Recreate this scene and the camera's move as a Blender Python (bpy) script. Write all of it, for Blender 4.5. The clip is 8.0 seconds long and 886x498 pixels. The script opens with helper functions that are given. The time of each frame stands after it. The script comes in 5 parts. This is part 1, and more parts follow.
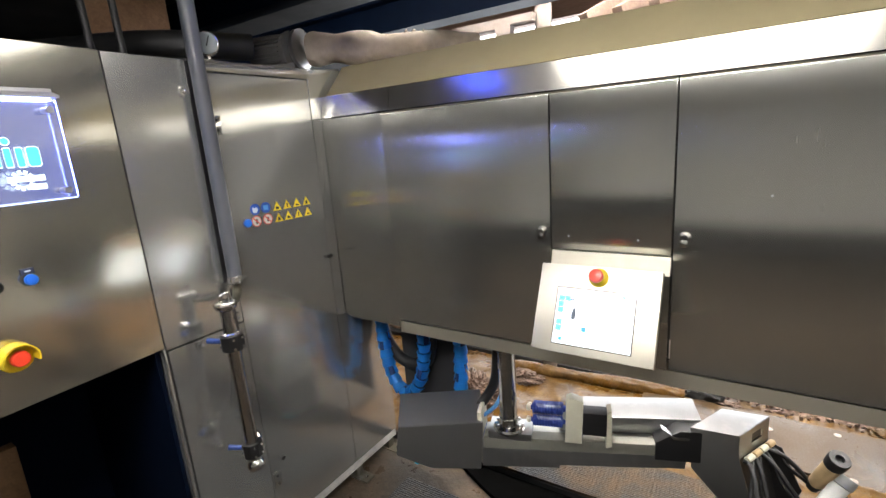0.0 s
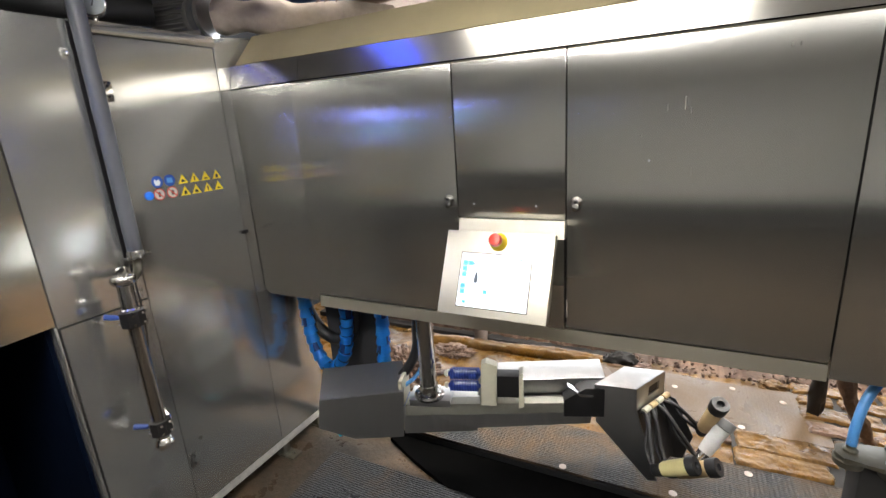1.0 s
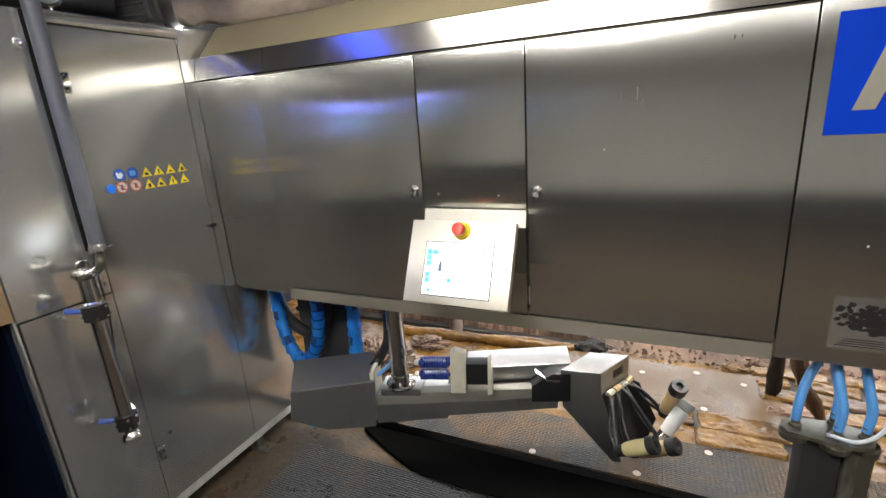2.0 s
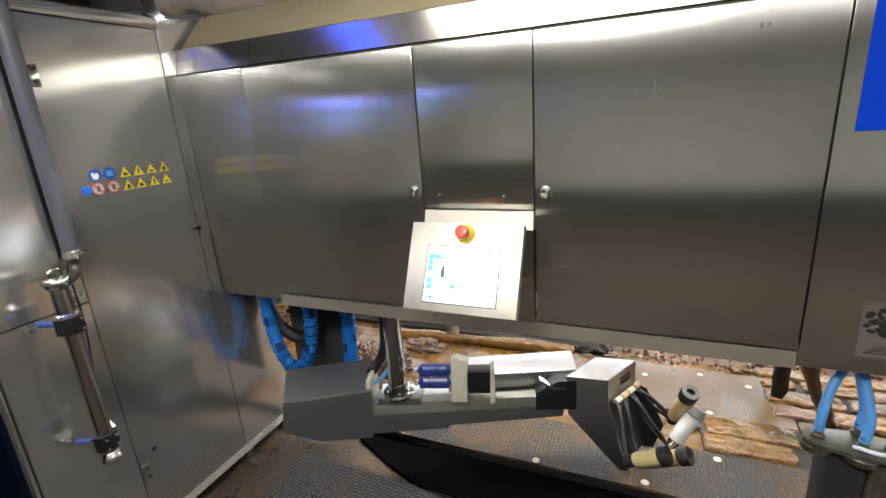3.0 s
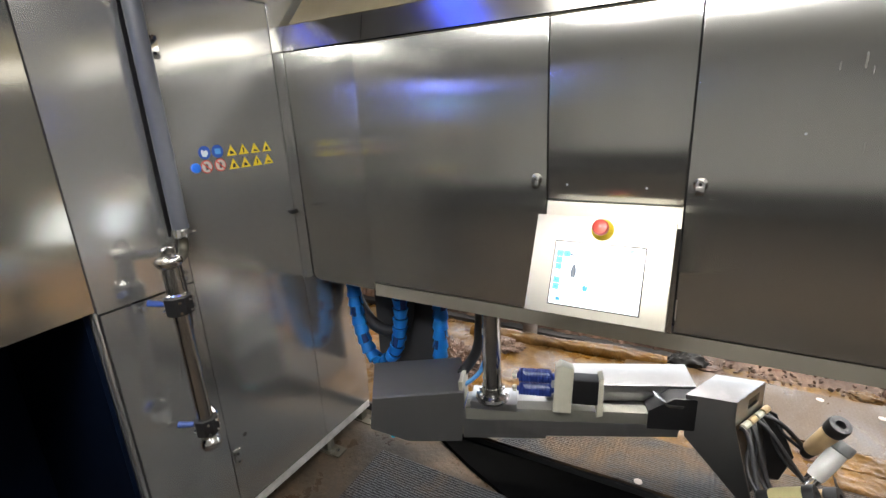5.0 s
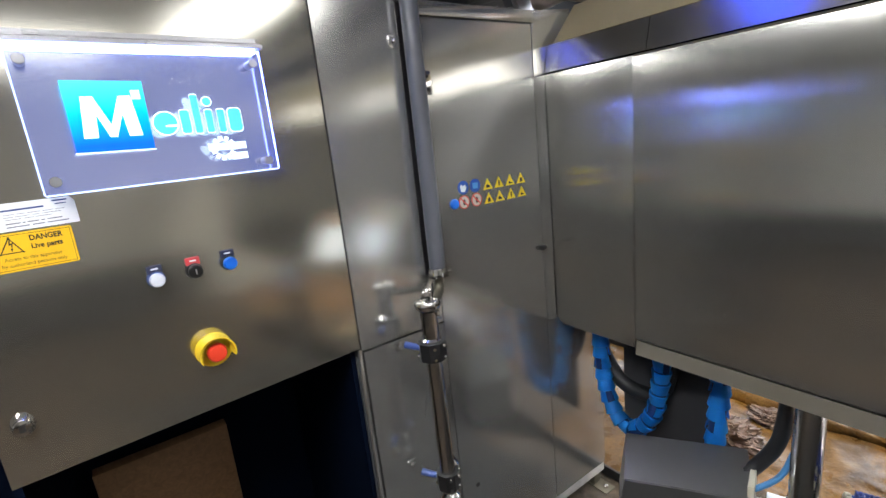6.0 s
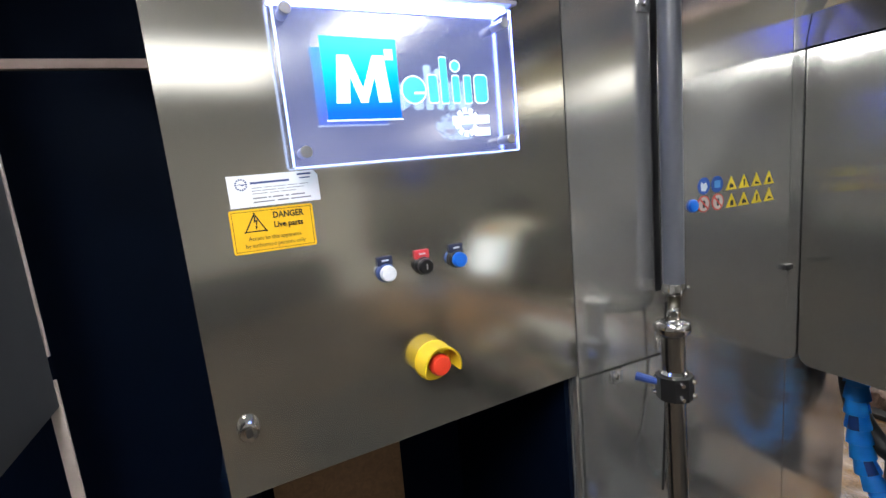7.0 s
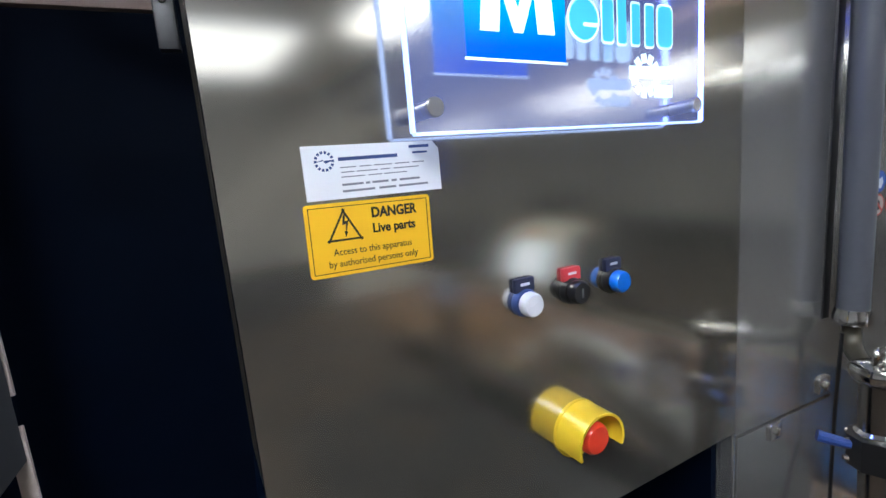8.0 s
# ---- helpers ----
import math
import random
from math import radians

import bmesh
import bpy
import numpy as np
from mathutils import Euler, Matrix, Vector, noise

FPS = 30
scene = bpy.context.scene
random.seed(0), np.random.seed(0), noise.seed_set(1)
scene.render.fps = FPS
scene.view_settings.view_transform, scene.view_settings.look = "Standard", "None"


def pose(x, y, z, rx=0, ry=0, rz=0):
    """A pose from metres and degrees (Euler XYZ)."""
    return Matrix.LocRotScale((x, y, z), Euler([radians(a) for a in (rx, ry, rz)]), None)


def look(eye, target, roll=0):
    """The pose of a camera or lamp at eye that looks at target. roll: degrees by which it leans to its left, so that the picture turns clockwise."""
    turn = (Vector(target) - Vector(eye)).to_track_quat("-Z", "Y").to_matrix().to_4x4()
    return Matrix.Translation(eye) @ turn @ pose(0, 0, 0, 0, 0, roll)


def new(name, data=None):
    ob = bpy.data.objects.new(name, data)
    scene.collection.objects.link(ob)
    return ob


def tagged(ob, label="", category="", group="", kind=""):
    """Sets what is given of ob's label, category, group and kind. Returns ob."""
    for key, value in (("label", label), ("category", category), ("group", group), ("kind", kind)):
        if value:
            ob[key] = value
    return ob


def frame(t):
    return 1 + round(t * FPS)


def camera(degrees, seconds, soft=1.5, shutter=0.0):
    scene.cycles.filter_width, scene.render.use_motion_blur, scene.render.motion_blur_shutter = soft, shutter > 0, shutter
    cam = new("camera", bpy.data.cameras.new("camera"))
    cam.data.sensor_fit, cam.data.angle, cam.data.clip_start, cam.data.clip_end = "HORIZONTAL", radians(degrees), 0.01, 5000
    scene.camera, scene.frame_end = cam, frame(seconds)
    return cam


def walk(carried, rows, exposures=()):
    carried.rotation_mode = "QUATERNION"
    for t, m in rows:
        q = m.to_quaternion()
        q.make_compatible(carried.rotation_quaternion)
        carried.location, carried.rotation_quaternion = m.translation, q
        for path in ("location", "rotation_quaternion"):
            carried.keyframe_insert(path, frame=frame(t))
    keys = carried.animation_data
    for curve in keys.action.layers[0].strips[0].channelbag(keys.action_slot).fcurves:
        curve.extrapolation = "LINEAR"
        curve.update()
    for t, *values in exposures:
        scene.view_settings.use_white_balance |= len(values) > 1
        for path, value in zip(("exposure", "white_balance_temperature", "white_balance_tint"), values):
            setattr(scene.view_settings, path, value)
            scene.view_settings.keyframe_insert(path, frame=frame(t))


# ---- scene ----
cam = camera(86.9, 8.0)
PATH = [
    (0, (0.0, -0.006, 1.529), (-1.077, 1.617, 1.074), -4.2),
    (0.5, (0.077, 0.039, 1.512), (-0.867, 1.73, 1.012), -3.8),
    (1, (0.132, 0.026, 1.471), (-0.762, 1.737, 0.947), -3.8),
    (1.5, (0.194, 0.024, 1.45), (-0.663, 1.748, 0.909), -4.0),
    (2, (0.191, 0.023, 1.455), (-0.633, 1.761, 0.909), -3.9),
    (3.5, (0.094, 0.13, 1.449), (-0.674, 1.887, 0.882), -3.7),
    (4, (0.085, 0.143, 1.417), (-0.668, 1.907, 0.851), -3.1),
    (4.2, (0.058, 0.137, 1.424), (-0.699, 1.899, 0.856), -2.9),
    (5.3, (-0.194, 0.108, 1.43), (-1.338, 1.65, 0.871), -3.9),
    (5.5, (-0.25, 0.141, 1.432), (-1.538, 1.575, 0.897), -4.7),
    (6, (-0.384, 0.179, 1.48), (-1.988, 1.283, 1.022), -6.1),
    (6.3, (-0.443, 0.141, 1.518), (-2.199, 1.014, 1.126), -6.7),
    (6.5, (-0.489, 0.122, 1.507), (-2.285, 0.933, 1.16), -6.3),
    (7, (-0.681, 0.023, 1.433), (-2.505, 0.772, 1.099), -5.6),
    (7.5, (-0.85, -0.025, 1.439), (-2.682, 0.706, 1.107), -5.4),
    (8, (-1.001, -0.051, 1.424), (-2.808, 0.738, 1.089), -4.9),
]
walk(cam, [(t, look(eye, target, roll)) for t, eye, target, roll in PATH], [(0.0, 0.38, 6500, 10), (4.2, 0.38, 6450, 10), (5.5, 0.33, 6220, 10), (6.5, 0.18, 6100, 10), (7.5, 0.13, 6050, 10), (8.0, -0.20, 5650, 10)])

# faint grey light from outside the closed barn
world = bpy.data.worlds.new("world")
scene.world = world
world.use_nodes = True
world.node_tree.nodes["Background"].inputs["Color"].default_value = (0.55, 0.62, 0.72, 1)
world.node_tree.nodes["Background"].inputs["Strength"].default_value = 0.05


# ---------------------------------------------------------------- helpers
def link(name, mesh, parent=None):
    ob = new(name, mesh)
    if parent is not None:
        ob.parent = parent
    return ob


def to_mesh(name, bm, material, smooth=35):
    bmesh.ops.recalc_face_normals(bm, faces=bm.faces)
    me = bpy.data.meshes.new(name)
    bm.to_mesh(me)
    bm.free()
    me.materials.append(material)
    if smooth:
        me.polygons.foreach_set("use_smooth", [True] * len(me.polygons))
        me.set_sharp_from_angle(angle=radians(smooth))
    return me


def part(name, bm, material, parent, label="", smooth=35):
    ob = link(name, to_mesh(name, bm, material, smooth), parent)
    return tagged(ob, label) if label else ob


def thing(name, m, label, category, group="", kind=""):
    """An empty at a thing's base, whose parts are laid in its own axes."""
    ob = new(name)
    ob.empty_display_size = 0.05
    ob.matrix_world = m
    return tagged(ob, label, category, group, kind)


def solid(name, bm, material, label, category, group="", kind="", m=None, smooth=35):
    ob = new(name, to_mesh(name, bm, material, smooth))
    if m is not None:
        ob.matrix_world = m
    return tagged(ob, label, category, group, kind)


def axes(origin, right, up):
    """A pose whose x runs to the right of a face, y up it and z out of it."""
    r = Vector(right).normalized()
    u = Vector(up)
    u = (u - r * u.dot(r)).normalized()
    n = r.cross(u)
    return Matrix(((r.x, u.x, n.x, origin[0]), (r.y, u.y, n.y, origin[1]), (r.z, u.z, n.z, origin[2]), (0, 0, 0, 1)))


def box(bm, x0, x1, y0, y1, z0, z1, bevel=0.0, m=None, seg=2):
    vs = [bm.verts.new((x, y, z)) for x in (x0, x1) for y in (y0, y1) for z in (z0, z1)]
    fs = [bm.faces.new([vs[i] for i in q]) for q in ((0, 1, 3, 2), (4, 6, 7, 5), (0, 4, 5, 1), (2, 3, 7, 6), (0, 2, 6, 4), (1, 5, 7, 3))]
    got = set(vs)
    if bevel:
        es = list({e for f in fs for e in f.edges})
        out = bmesh.ops.bevel(bm, geom=es, offset=bevel, segments=seg, affect="EDGES", profile=0.6)
        got = {v for v in got if v.is_valid} | set(out["verts"])
    if m is not None:
        bmesh.ops.transform(bm, matrix=m, verts=list(got))
    return bm


def prism(bm, pts, z0, z1, bevel=0.0, m=None):
    """A flat outline raised from z0 to z1."""
    lo = [bm.verts.new((x, y, z0)) for x, y in pts]
    hi = [bm.verts.new((x, y, z1)) for x, y in pts]
    top = bm.faces.new(hi)
    fs = [top, bm.faces.new(lo[::-1])]
    for i in range(len(pts)):
        j = (i + 1) % len(pts)
        fs.append(bm.faces.new((lo[i], lo[j], hi[j], hi[i])))
    got = set(lo + hi)
    if bevel:
        out = bmesh.ops.bevel(bm, geom=list(top.edges), offset=bevel, segments=2, affect="EDGES", profile=0.6)
        got = {v for v in got if v.is_valid} | set(out["verts"])
    if m is not None:
        bmesh.ops.transform(bm, matrix=m, verts=list(got))
    return bm


def lathe(bm, profile, m=None, seg=24):
    """Rings of (radius, height) round z, closed at both ends."""
    rings = []
    for r, h in profile:
        rings.append([bm.verts.new((r * math.cos(2 * math.pi * k / seg), r * math.sin(2 * math.pi * k / seg), h)) for k in range(seg)])
    for a, b in zip(rings, rings[1:]):
        for k in range(seg):
            j = (k + 1) % seg
            bm.faces.new((a[k], a[j], b[j], b[k]))
    bm.faces.new(rings[0][::-1])
    bm.faces.new(rings[-1])
    if m is not None:
        bmesh.ops.transform(bm, matrix=m, verts=[v for ring in rings for v in ring])
    return bm


def along(p0, p1):
    """A pose at p0 whose z runs to p1, and the length."""
    p0, p1 = Vector(p0), Vector(p1)
    d = p1 - p0
    return Matrix.Translation(p0) @ d.to_track_quat("Z", "Y").to_matrix().to_4x4(), d.length


def rod(bm, p0, p1, r0, r1=None, seg=20, bevel=0.0):
    m, n = along(p0, p1)
    r1 = r0 if r1 is None else r1
    prof = [(r0, 0), (r1, n)]
    if bevel:
        prof = [(r0 - bevel, 0), (r0, bevel), (r1, n - bevel), (r1 - bevel, n)]
    return lathe(bm, prof, m, seg)


def spline(pts, steps=8):
    """A smooth run of points through the given ones."""
    p = [Vector(q) for q in pts]
    p = [2 * p[0] - p[1]] + p + [2 * p[-1] - p[-2]]
    out = []
    for i in range(1, len(p) - 2):
        a, b, c, d = p[i - 1], p[i], p[i + 1], p[i + 2]
        for s in range(steps):
            t = s / steps
            out.append(0.5 * (2 * b + (c - a) * t + (2 * a - 5 * b + 4 * c - d) * t * t + (3 * b - a - 3 * c + d) * t ** 3))
    out.append(p[-2])
    return out


def tube(bm, pts, r, seg=12, steps=8, wobble=0.0):
    """A round tube along a smooth run through pts; r may be a function of 0..1."""
    run = spline(pts, steps) if steps else [Vector(q) for q in pts]
    side = None
    rings = []
    for i, p in enumerate(run):
        d = (run[min(i + 1, len(run) - 1)] - run[max(i - 1, 0)]).normalized()
        if side is None:
            side = d.orthogonal().normalized()
        side = (side - d * side.dot(d)).normalized()
        other = d.cross(side)
        rad = r(i / (len(run) - 1)) if callable(r) else r
        ring = []
        for k in range(seg):
            a = 2 * math.pi * k / seg
            w = 1 + (wobble * noise.noise(Vector((p.x * 30 + 3 * math.cos(a), p.y * 30 + 3 * math.sin(a), p.z * 30))) if wobble else 0)
            ring.append(bm.verts.new(p + (side * math.cos(a) + other * math.sin(a)) * rad * w))
        rings.append(ring)
    for a, b in zip(rings, rings[1:]):
        for k in range(seg):
            j = (k + 1) % seg
            bm.faces.new((a[k], a[j], b[j], b[k]))
    bm.faces.new(rings[0][::-1])
    bm.faces.new(rings[-1])
    return bm


def disc_pts(cx, cy, r, n=28):
    return [(cx + r * math.cos(2 * math.pi * k / n), cy + r * math.sin(2 * math.pi * k / n)) for k in range(n)]


def round_rect(x0, x1, y0, y1, r, n=5):
    pts = []
    for cx, cy, a0 in ((x1 - r, y1 - r, 0), (x0 + r, y1 - r, 90), (x0 + r, y0 + r, 180), (x1 - r, y0 + r, 270)):
        for k in range(n + 1):
            a = radians(a0 + 90 * k / n)
            pts.append((cx + r * math.cos(a), cy + r * math.sin(a)))
    return pts


def lettering(name, text, size, x, y, z, material, parent, align="LEFT", squeeze=1.0, bold=0.0):
    """Flat raised letters in the built-in font, as one mesh."""
    cu = bpy.data.curves.new(name, "FONT")
    cu.body, cu.size, cu.align_x, cu.extrude, cu.resolution_u, cu.offset = text, size, align, 0.0003, 3, bold
    tmp = bpy.data.objects.new(name, cu)
    me = bpy.data.meshes.new_from_object(tmp)
    bpy.data.objects.remove(tmp)
    me.transform(Matrix.Translation((x, y, z)) @ Matrix.Diagonal((squeeze, 1, 1, 1)))
    me.materials.clear()
    me.materials.append(material)
    me.name = name
    return link(name, me, parent)


def sheet(nx, ny, x0, x1, y0, y1, height):
    """A grid of ground whose height is height(x, y)."""
    bm = bmesh.new()
    vs = [[bm.verts.new((x0 + (x1 - x0) * i / nx, y0 + (y1 - y0) * j / ny, 0)) for j in range(ny + 1)] for i in range(nx + 1)]
    for row in vs:
        for v in row:
            v.co.z = height(v.co.x, v.co.y)
    for i in range(nx):
        for j in range(ny):
            bm.faces.new((vs[i][j], vs[i + 1][j], vs[i + 1][j + 1], vs[i][j + 1]))
    return bm


# ---------------------------------------------------------------- materials
class Nodes:
    """Short hand for a node material."""

    def __init__(self, name):
        self.mat = bpy.data.materials.new(name)
        self.mat.use_nodes = True
        self.t = self.mat.node_tree
        self.b = self.t.nodes["Principled BSDF"]
        self.co = self.add("ShaderNodeTexCoord").outputs["Object"]

    def add(self, kind, **sets):
        n = self.t.nodes.new(kind)
        for k, v in sets.items():
            if k == "operation":
                n.operation = v
            elif k == "blend":
                n.blend_type = v
                n.data_type = "RGBA"
        return n

    def set(self, **vals):
        for k, v in vals.items():
            self.b.inputs[k.replace("_", " ")].default_value = v
        return self

    def wire(self, a, b):
        self.t.links.new(a, b)

    def mapped(self, scale, source=None):
        n = self.add("ShaderNodeMapping")
        n.inputs["Scale"].default_value = scale
        self.wire(source or self.co, n.inputs["Vector"])
        return n.outputs[0]

    def noise(self, scale, detail=4, rough=0.55, stretch=(1, 1, 1), distort=0.0):
        n = self.add("ShaderNodeTexNoise")
        n.inputs["Scale"].default_value = scale
        n.inputs["Detail"].default_value = detail
        n.inputs["Roughness"].default_value = rough
        n.inputs["Distortion"].default_value = distort
        self.wire(self.mapped(stretch), n.inputs["Vector"])
        return n.outputs["Fac"]

    def ramp(self, fac, *stops):
        n = self.add("ShaderNodeValToRGB")
        e = n.color_ramp.elements
        while len(e) < len(stops):
            e.new(0.5)
        for el, (pos, col) in zip(e, stops):
            el.position = pos
            el.color = (*col, 1) if isinstance(col, tuple) else (col, col, col, 1)
        self.wire(fac, n.inputs["Fac"])
        return n.outputs["Color"]

    def mix(self, fac, a, b, blend="MIX"):
        n = self.add("ShaderNodeMix", blend=blend)
        for sock, v in ((n.inputs[0], fac), (n.inputs[6], a), (n.inputs[7], b)):
            if isinstance(v, (int, float)):
                sock.default_value = v
            elif isinstance(v, tuple):
                sock.default_value = (*v, 1)
            else:
                self.wire(v, sock)
        return n.outputs[2]

    def bump(self, height, strength=0.2, distance=0.002, onto=None):
        n = self.add("ShaderNodeBump")
        n.inputs["Strength"].default_value = strength
        n.inputs["Distance"].default_value = distance
        self.wire(height, n.inputs["Height"])
        if onto is not None:
            self.wire(onto, n.inputs["Normal"])
        self.wire(n.outputs[0], self.b.inputs["Normal"])
        return n.outputs[0]

    def colour(self, out):
        self.wire(out, self.b.inputs["Base Color"])
        return self

    def rough(self, out):
        self.wire(out, self.b.inputs["Roughness"])
        return self


def steel(name, base, r0, r1, aniso=0.5, film=0.0, smear=0.25, grain=(150, 150, 2), tint=(0.40, 0.36, 0.29), spots=0.35):
    """Brushed stainless sheet: fine grain, wiped smears, a dull film of dust, and glints drawn out sideways."""
    n = Nodes(name).set(Metallic=1.0 - film, Anisotropic=aniso)
    geo = n.add("ShaderNodeNewGeometry")
    n.co = geo.outputs["Position"]
    fine = n.noise(1.0, 3, 0.6, grain)
    smears = n.noise(3.2, 6, 0.62, (1, 1, 0.55))
    streak = n.noise(1.0, 4, 0.6, (9, 9, 0.9))
    dirt = n.ramp(smears, (0.35, 0.0), (0.85, 1.0))
    tone = n.mix(n.ramp(fine, (0.3, 0.0), (0.7, 1.0)), tuple(c * 0.99 for c in base), base)
    tone = n.mix(n.mix(1.0, dirt, (smear, smear, smear), "MULTIPLY"), tone, tint)
    tone = n.mix(n.ramp(streak, (0.25, 0.0), (0.8, 0.16)), tone, tuple(c * 0.62 for c in base))
    n.colour(tone)
    r = n.ramp(smears, (0.2, r0), (0.85, r1))
    r = n.mix(n.ramp(streak, (0.3, 0.0), (0.8, 0.5)), r, (r1 + 0.03,) * 3)
    n.rough(r)
    # dried splashes: paler, duller specks and short runs
    runs = n.ramp(n.noise(1.0, 3, 0.55, (26, 26, 5)), (0.50, 0.0), (0.80, 1.0))
    fields = n.ramp(n.noise(2.6, 3, 0.5), (0.42, 0.0), (0.62, 1.0))
    splash = n.mix(1.0, runs, fields, "MULTIPLY")
    amount = n.mix(1.0, splash, (spots, spots, spots), "MULTIPLY")
    n.colour(n.mix(amount, tone, (0.72, 0.71, 0.68)))
    cross = n.add("ShaderNodeVectorMath", operation="CROSS_PRODUCT")
    cross.inputs[0].default_value = (0, 0, 1)
    n.wire(geo.outputs["Normal"], cross.inputs[1])
    n.wire(cross.outputs[0], n.b.inputs["Tangent"])
    return n.mat


def plain(name, col, rough=0.5, metal=0.0, var=0.15, scale=20.0, bump=0.0, coat=0.0, gloss=0.5):
    """A painted, moulded or cast surface with faint mottling and grime."""
    n = Nodes(name).set(Metallic=metal)
    n.b.inputs["Coat Weight"].default_value = coat
    n.b.inputs["Specular IOR Level"].default_value = gloss
    f = n.noise(scale, 5, 0.6)
    g = n.noise(scale * 0.17, 4, 0.6)
    c = n.mix(n.ramp(f, (0.3, 0.0), (0.75, 1.0)), tuple(x * (1 - var) for x in col), col)
    c = n.mix(n.ramp(g, (0.45, 0.0), (0.8, var * 1.5)), c, tuple(x * 0.6 + 0.002 for x in col))
    n.colour(c)
    n.rough(n.ramp(g, (0.3, max(rough - 0.08, 0.03)), (0.8, min(rough + 0.15, 1.0))))
    if bump:
        n.bump(f, bump, 0.002)
    return n.mat


def glowing(name, col, strength):
    n = Nodes(name).set(Roughness=0.3)
    n.b.inputs["Base Color"].default_value = (*col, 1)
    n.b.inputs["Emission Color"].default_value = (*col, 1)
    n.b.inputs["Emission Strength"].default_value = strength
    return n.mat

STEEL_FRONT = steel("steel_front", (0.55, 0.545, 0.515), 0.195, 0.212, 0.98, 0.05, 0.08, spots=0.12)
STEEL_DOOR = steel("steel_door", (0.57, 0.55, 0.485), 0.105, 0.150, 0.45, 0.05, 0.12, spots=0.06)
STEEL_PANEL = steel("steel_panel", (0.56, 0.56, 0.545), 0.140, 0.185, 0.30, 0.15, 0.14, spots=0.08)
STEEL_FASCIA = steel("steel_fascia", (0.62, 0.60, 0.56), 0.17, 0.21, 0.3, 0.0, 0.1)
STEEL_TOP = steel("steel_top", (0.62, 0.58, 0.48), 0.40, 0.50, 0.3, 0.0, 0.15)
CREAM_TOP = plain("cream_top_sheet", (0.33, 0.28, 0.165), 0.45, 0.0, 0.12, 8)
STEEL_HMI = steel("steel_blasted", (0.64, 0.605, 0.51), 0.42, 0.50, 0.2, 0.0, 0.1)
STEEL_ARM = steel("steel_arm", (0.43, 0.435, 0.44), 0.29, 0.40, 0.2, 0.04, 0.25, tint=(0.30, 0.29, 0.27))
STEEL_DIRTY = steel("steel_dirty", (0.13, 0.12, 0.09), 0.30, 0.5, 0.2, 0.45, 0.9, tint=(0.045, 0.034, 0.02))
CHROME = plain("chrome", (0.72, 0.71, 0.69), 0.12, 1.0, 0.06, 40)
TUBE_STEEL = plain("tube_steel", (0.50, 0.49, 0.47), 0.2, 1.0, 0.12, 25)
GREY_PIPE = plain("grey_pipe", (0.085, 0.09, 0.105), 0.38, 0.0, 0.12, 18)
BLACK = plain("black_plastic", (0.012, 0.012, 0.013), 0.38, 0.0, 0.3, 30)
RUBBER = plain("black_rubber", (0.010, 0.010, 0.011), 0.5, 0.0, 0.3, 40, 0.05)
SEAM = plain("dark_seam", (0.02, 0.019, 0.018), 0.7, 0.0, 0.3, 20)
RED = plain("red_plastic", (0.72, 0.05, 0.02), 0.38, 0.0, 0.12, 30, 0.0, 0.3)
YELLOW = plain("yellow_plastic", (0.80, 0.56, 0.02), 0.35, 0.0, 0.1, 25, 0.0, 0.3)
YELLOW_FOIL = plain("yellow_foil", (0.82, 0.47, 0.01), 0.4, 0.0, 0.06, 15)
YELLOW_SIGN = plain("lemon_foil", (0.80, 0.60, 0.02), 0.4, 0.0, 0.06, 15)
WHITE_FOIL = plain("white_foil", (0.72, 0.74, 0.78), 0.35, 0.0, 0.06, 15)
BLUE_FOIL = plain("blue_foil", (0.0, 0.045, 0.55), 0.5, 0.0, 0.08, 12, 0.0, 0.0, 0.15)
BLUE_SIGN = plain("blue_sign", (0.01, 0.07, 0.36), 0.4, 0.0, 0.08, 12)
BLUE_CAP = plain("blue_cap", (0.01, 0.16, 0.75), 0.3, 0.0, 0.08, 30, 0.0, 0.4)
WHITE_CAP = plain("white_cap", (0.68, 0.70, 0.76), 0.3, 0.0, 0.08, 30, 0.0, 0.4)
INK = plain("ink", (0.018, 0.016, 0.015), 0.55, 0.0, 0.2, 30)
INK_GREY = plain("grey_ink", (0.20, 0.21, 0.25), 0.55, 0.0, 0.2, 30)
INK_BLUE = plain("blue_ink", (0.03, 0.06, 0.20), 0.55, 0.0, 0.2, 30)
INK_RED = plain("red_ink", (0.62, 0.07, 0.05), 0.5, 0.0, 0.2, 30)
LABEL_RED = plain("red_label", (0.6, 0.05, 0.06), 0.45, 0.0, 0.1, 30)
LABEL_BLACK = plain("black_label", (0.02, 0.025, 0.06), 0.4, 0.0, 0.1, 30)
HOSE_BLUE = plain("blue_hose", (0.02, 0.30, 0.88), 0.42, 0.0, 0.22, 22, 0.05)
TUBE_BLUE = plain("pale_blue_tube", (0.10, 0.33, 0.72), 0.35, 0.0, 0.15, 22)
BRISTLE_BLUE = plain("blue_bristle", (0.012, 0.04, 0.26), 0.75, 0.0, 0.35, 160, 0.5)
NYLON = plain("ivory_nylon", (0.58, 0.56, 0.44), 0.45, 0.0, 0.12, 20, 0.05)
CUP_TAN = plain("tan_sleeve", (0.50, 0.36, 0.19), 0.45, 0.0, 0.15, 22)
CUP_CREAM = plain("cream_sleeve", (0.62, 0.55, 0.27), 0.45, 0.0, 0.15, 22)
CUP_WHITE = plain("white_sleeve", (0.70, 0.70, 0.68), 0.4, 0.0, 0.12, 22)
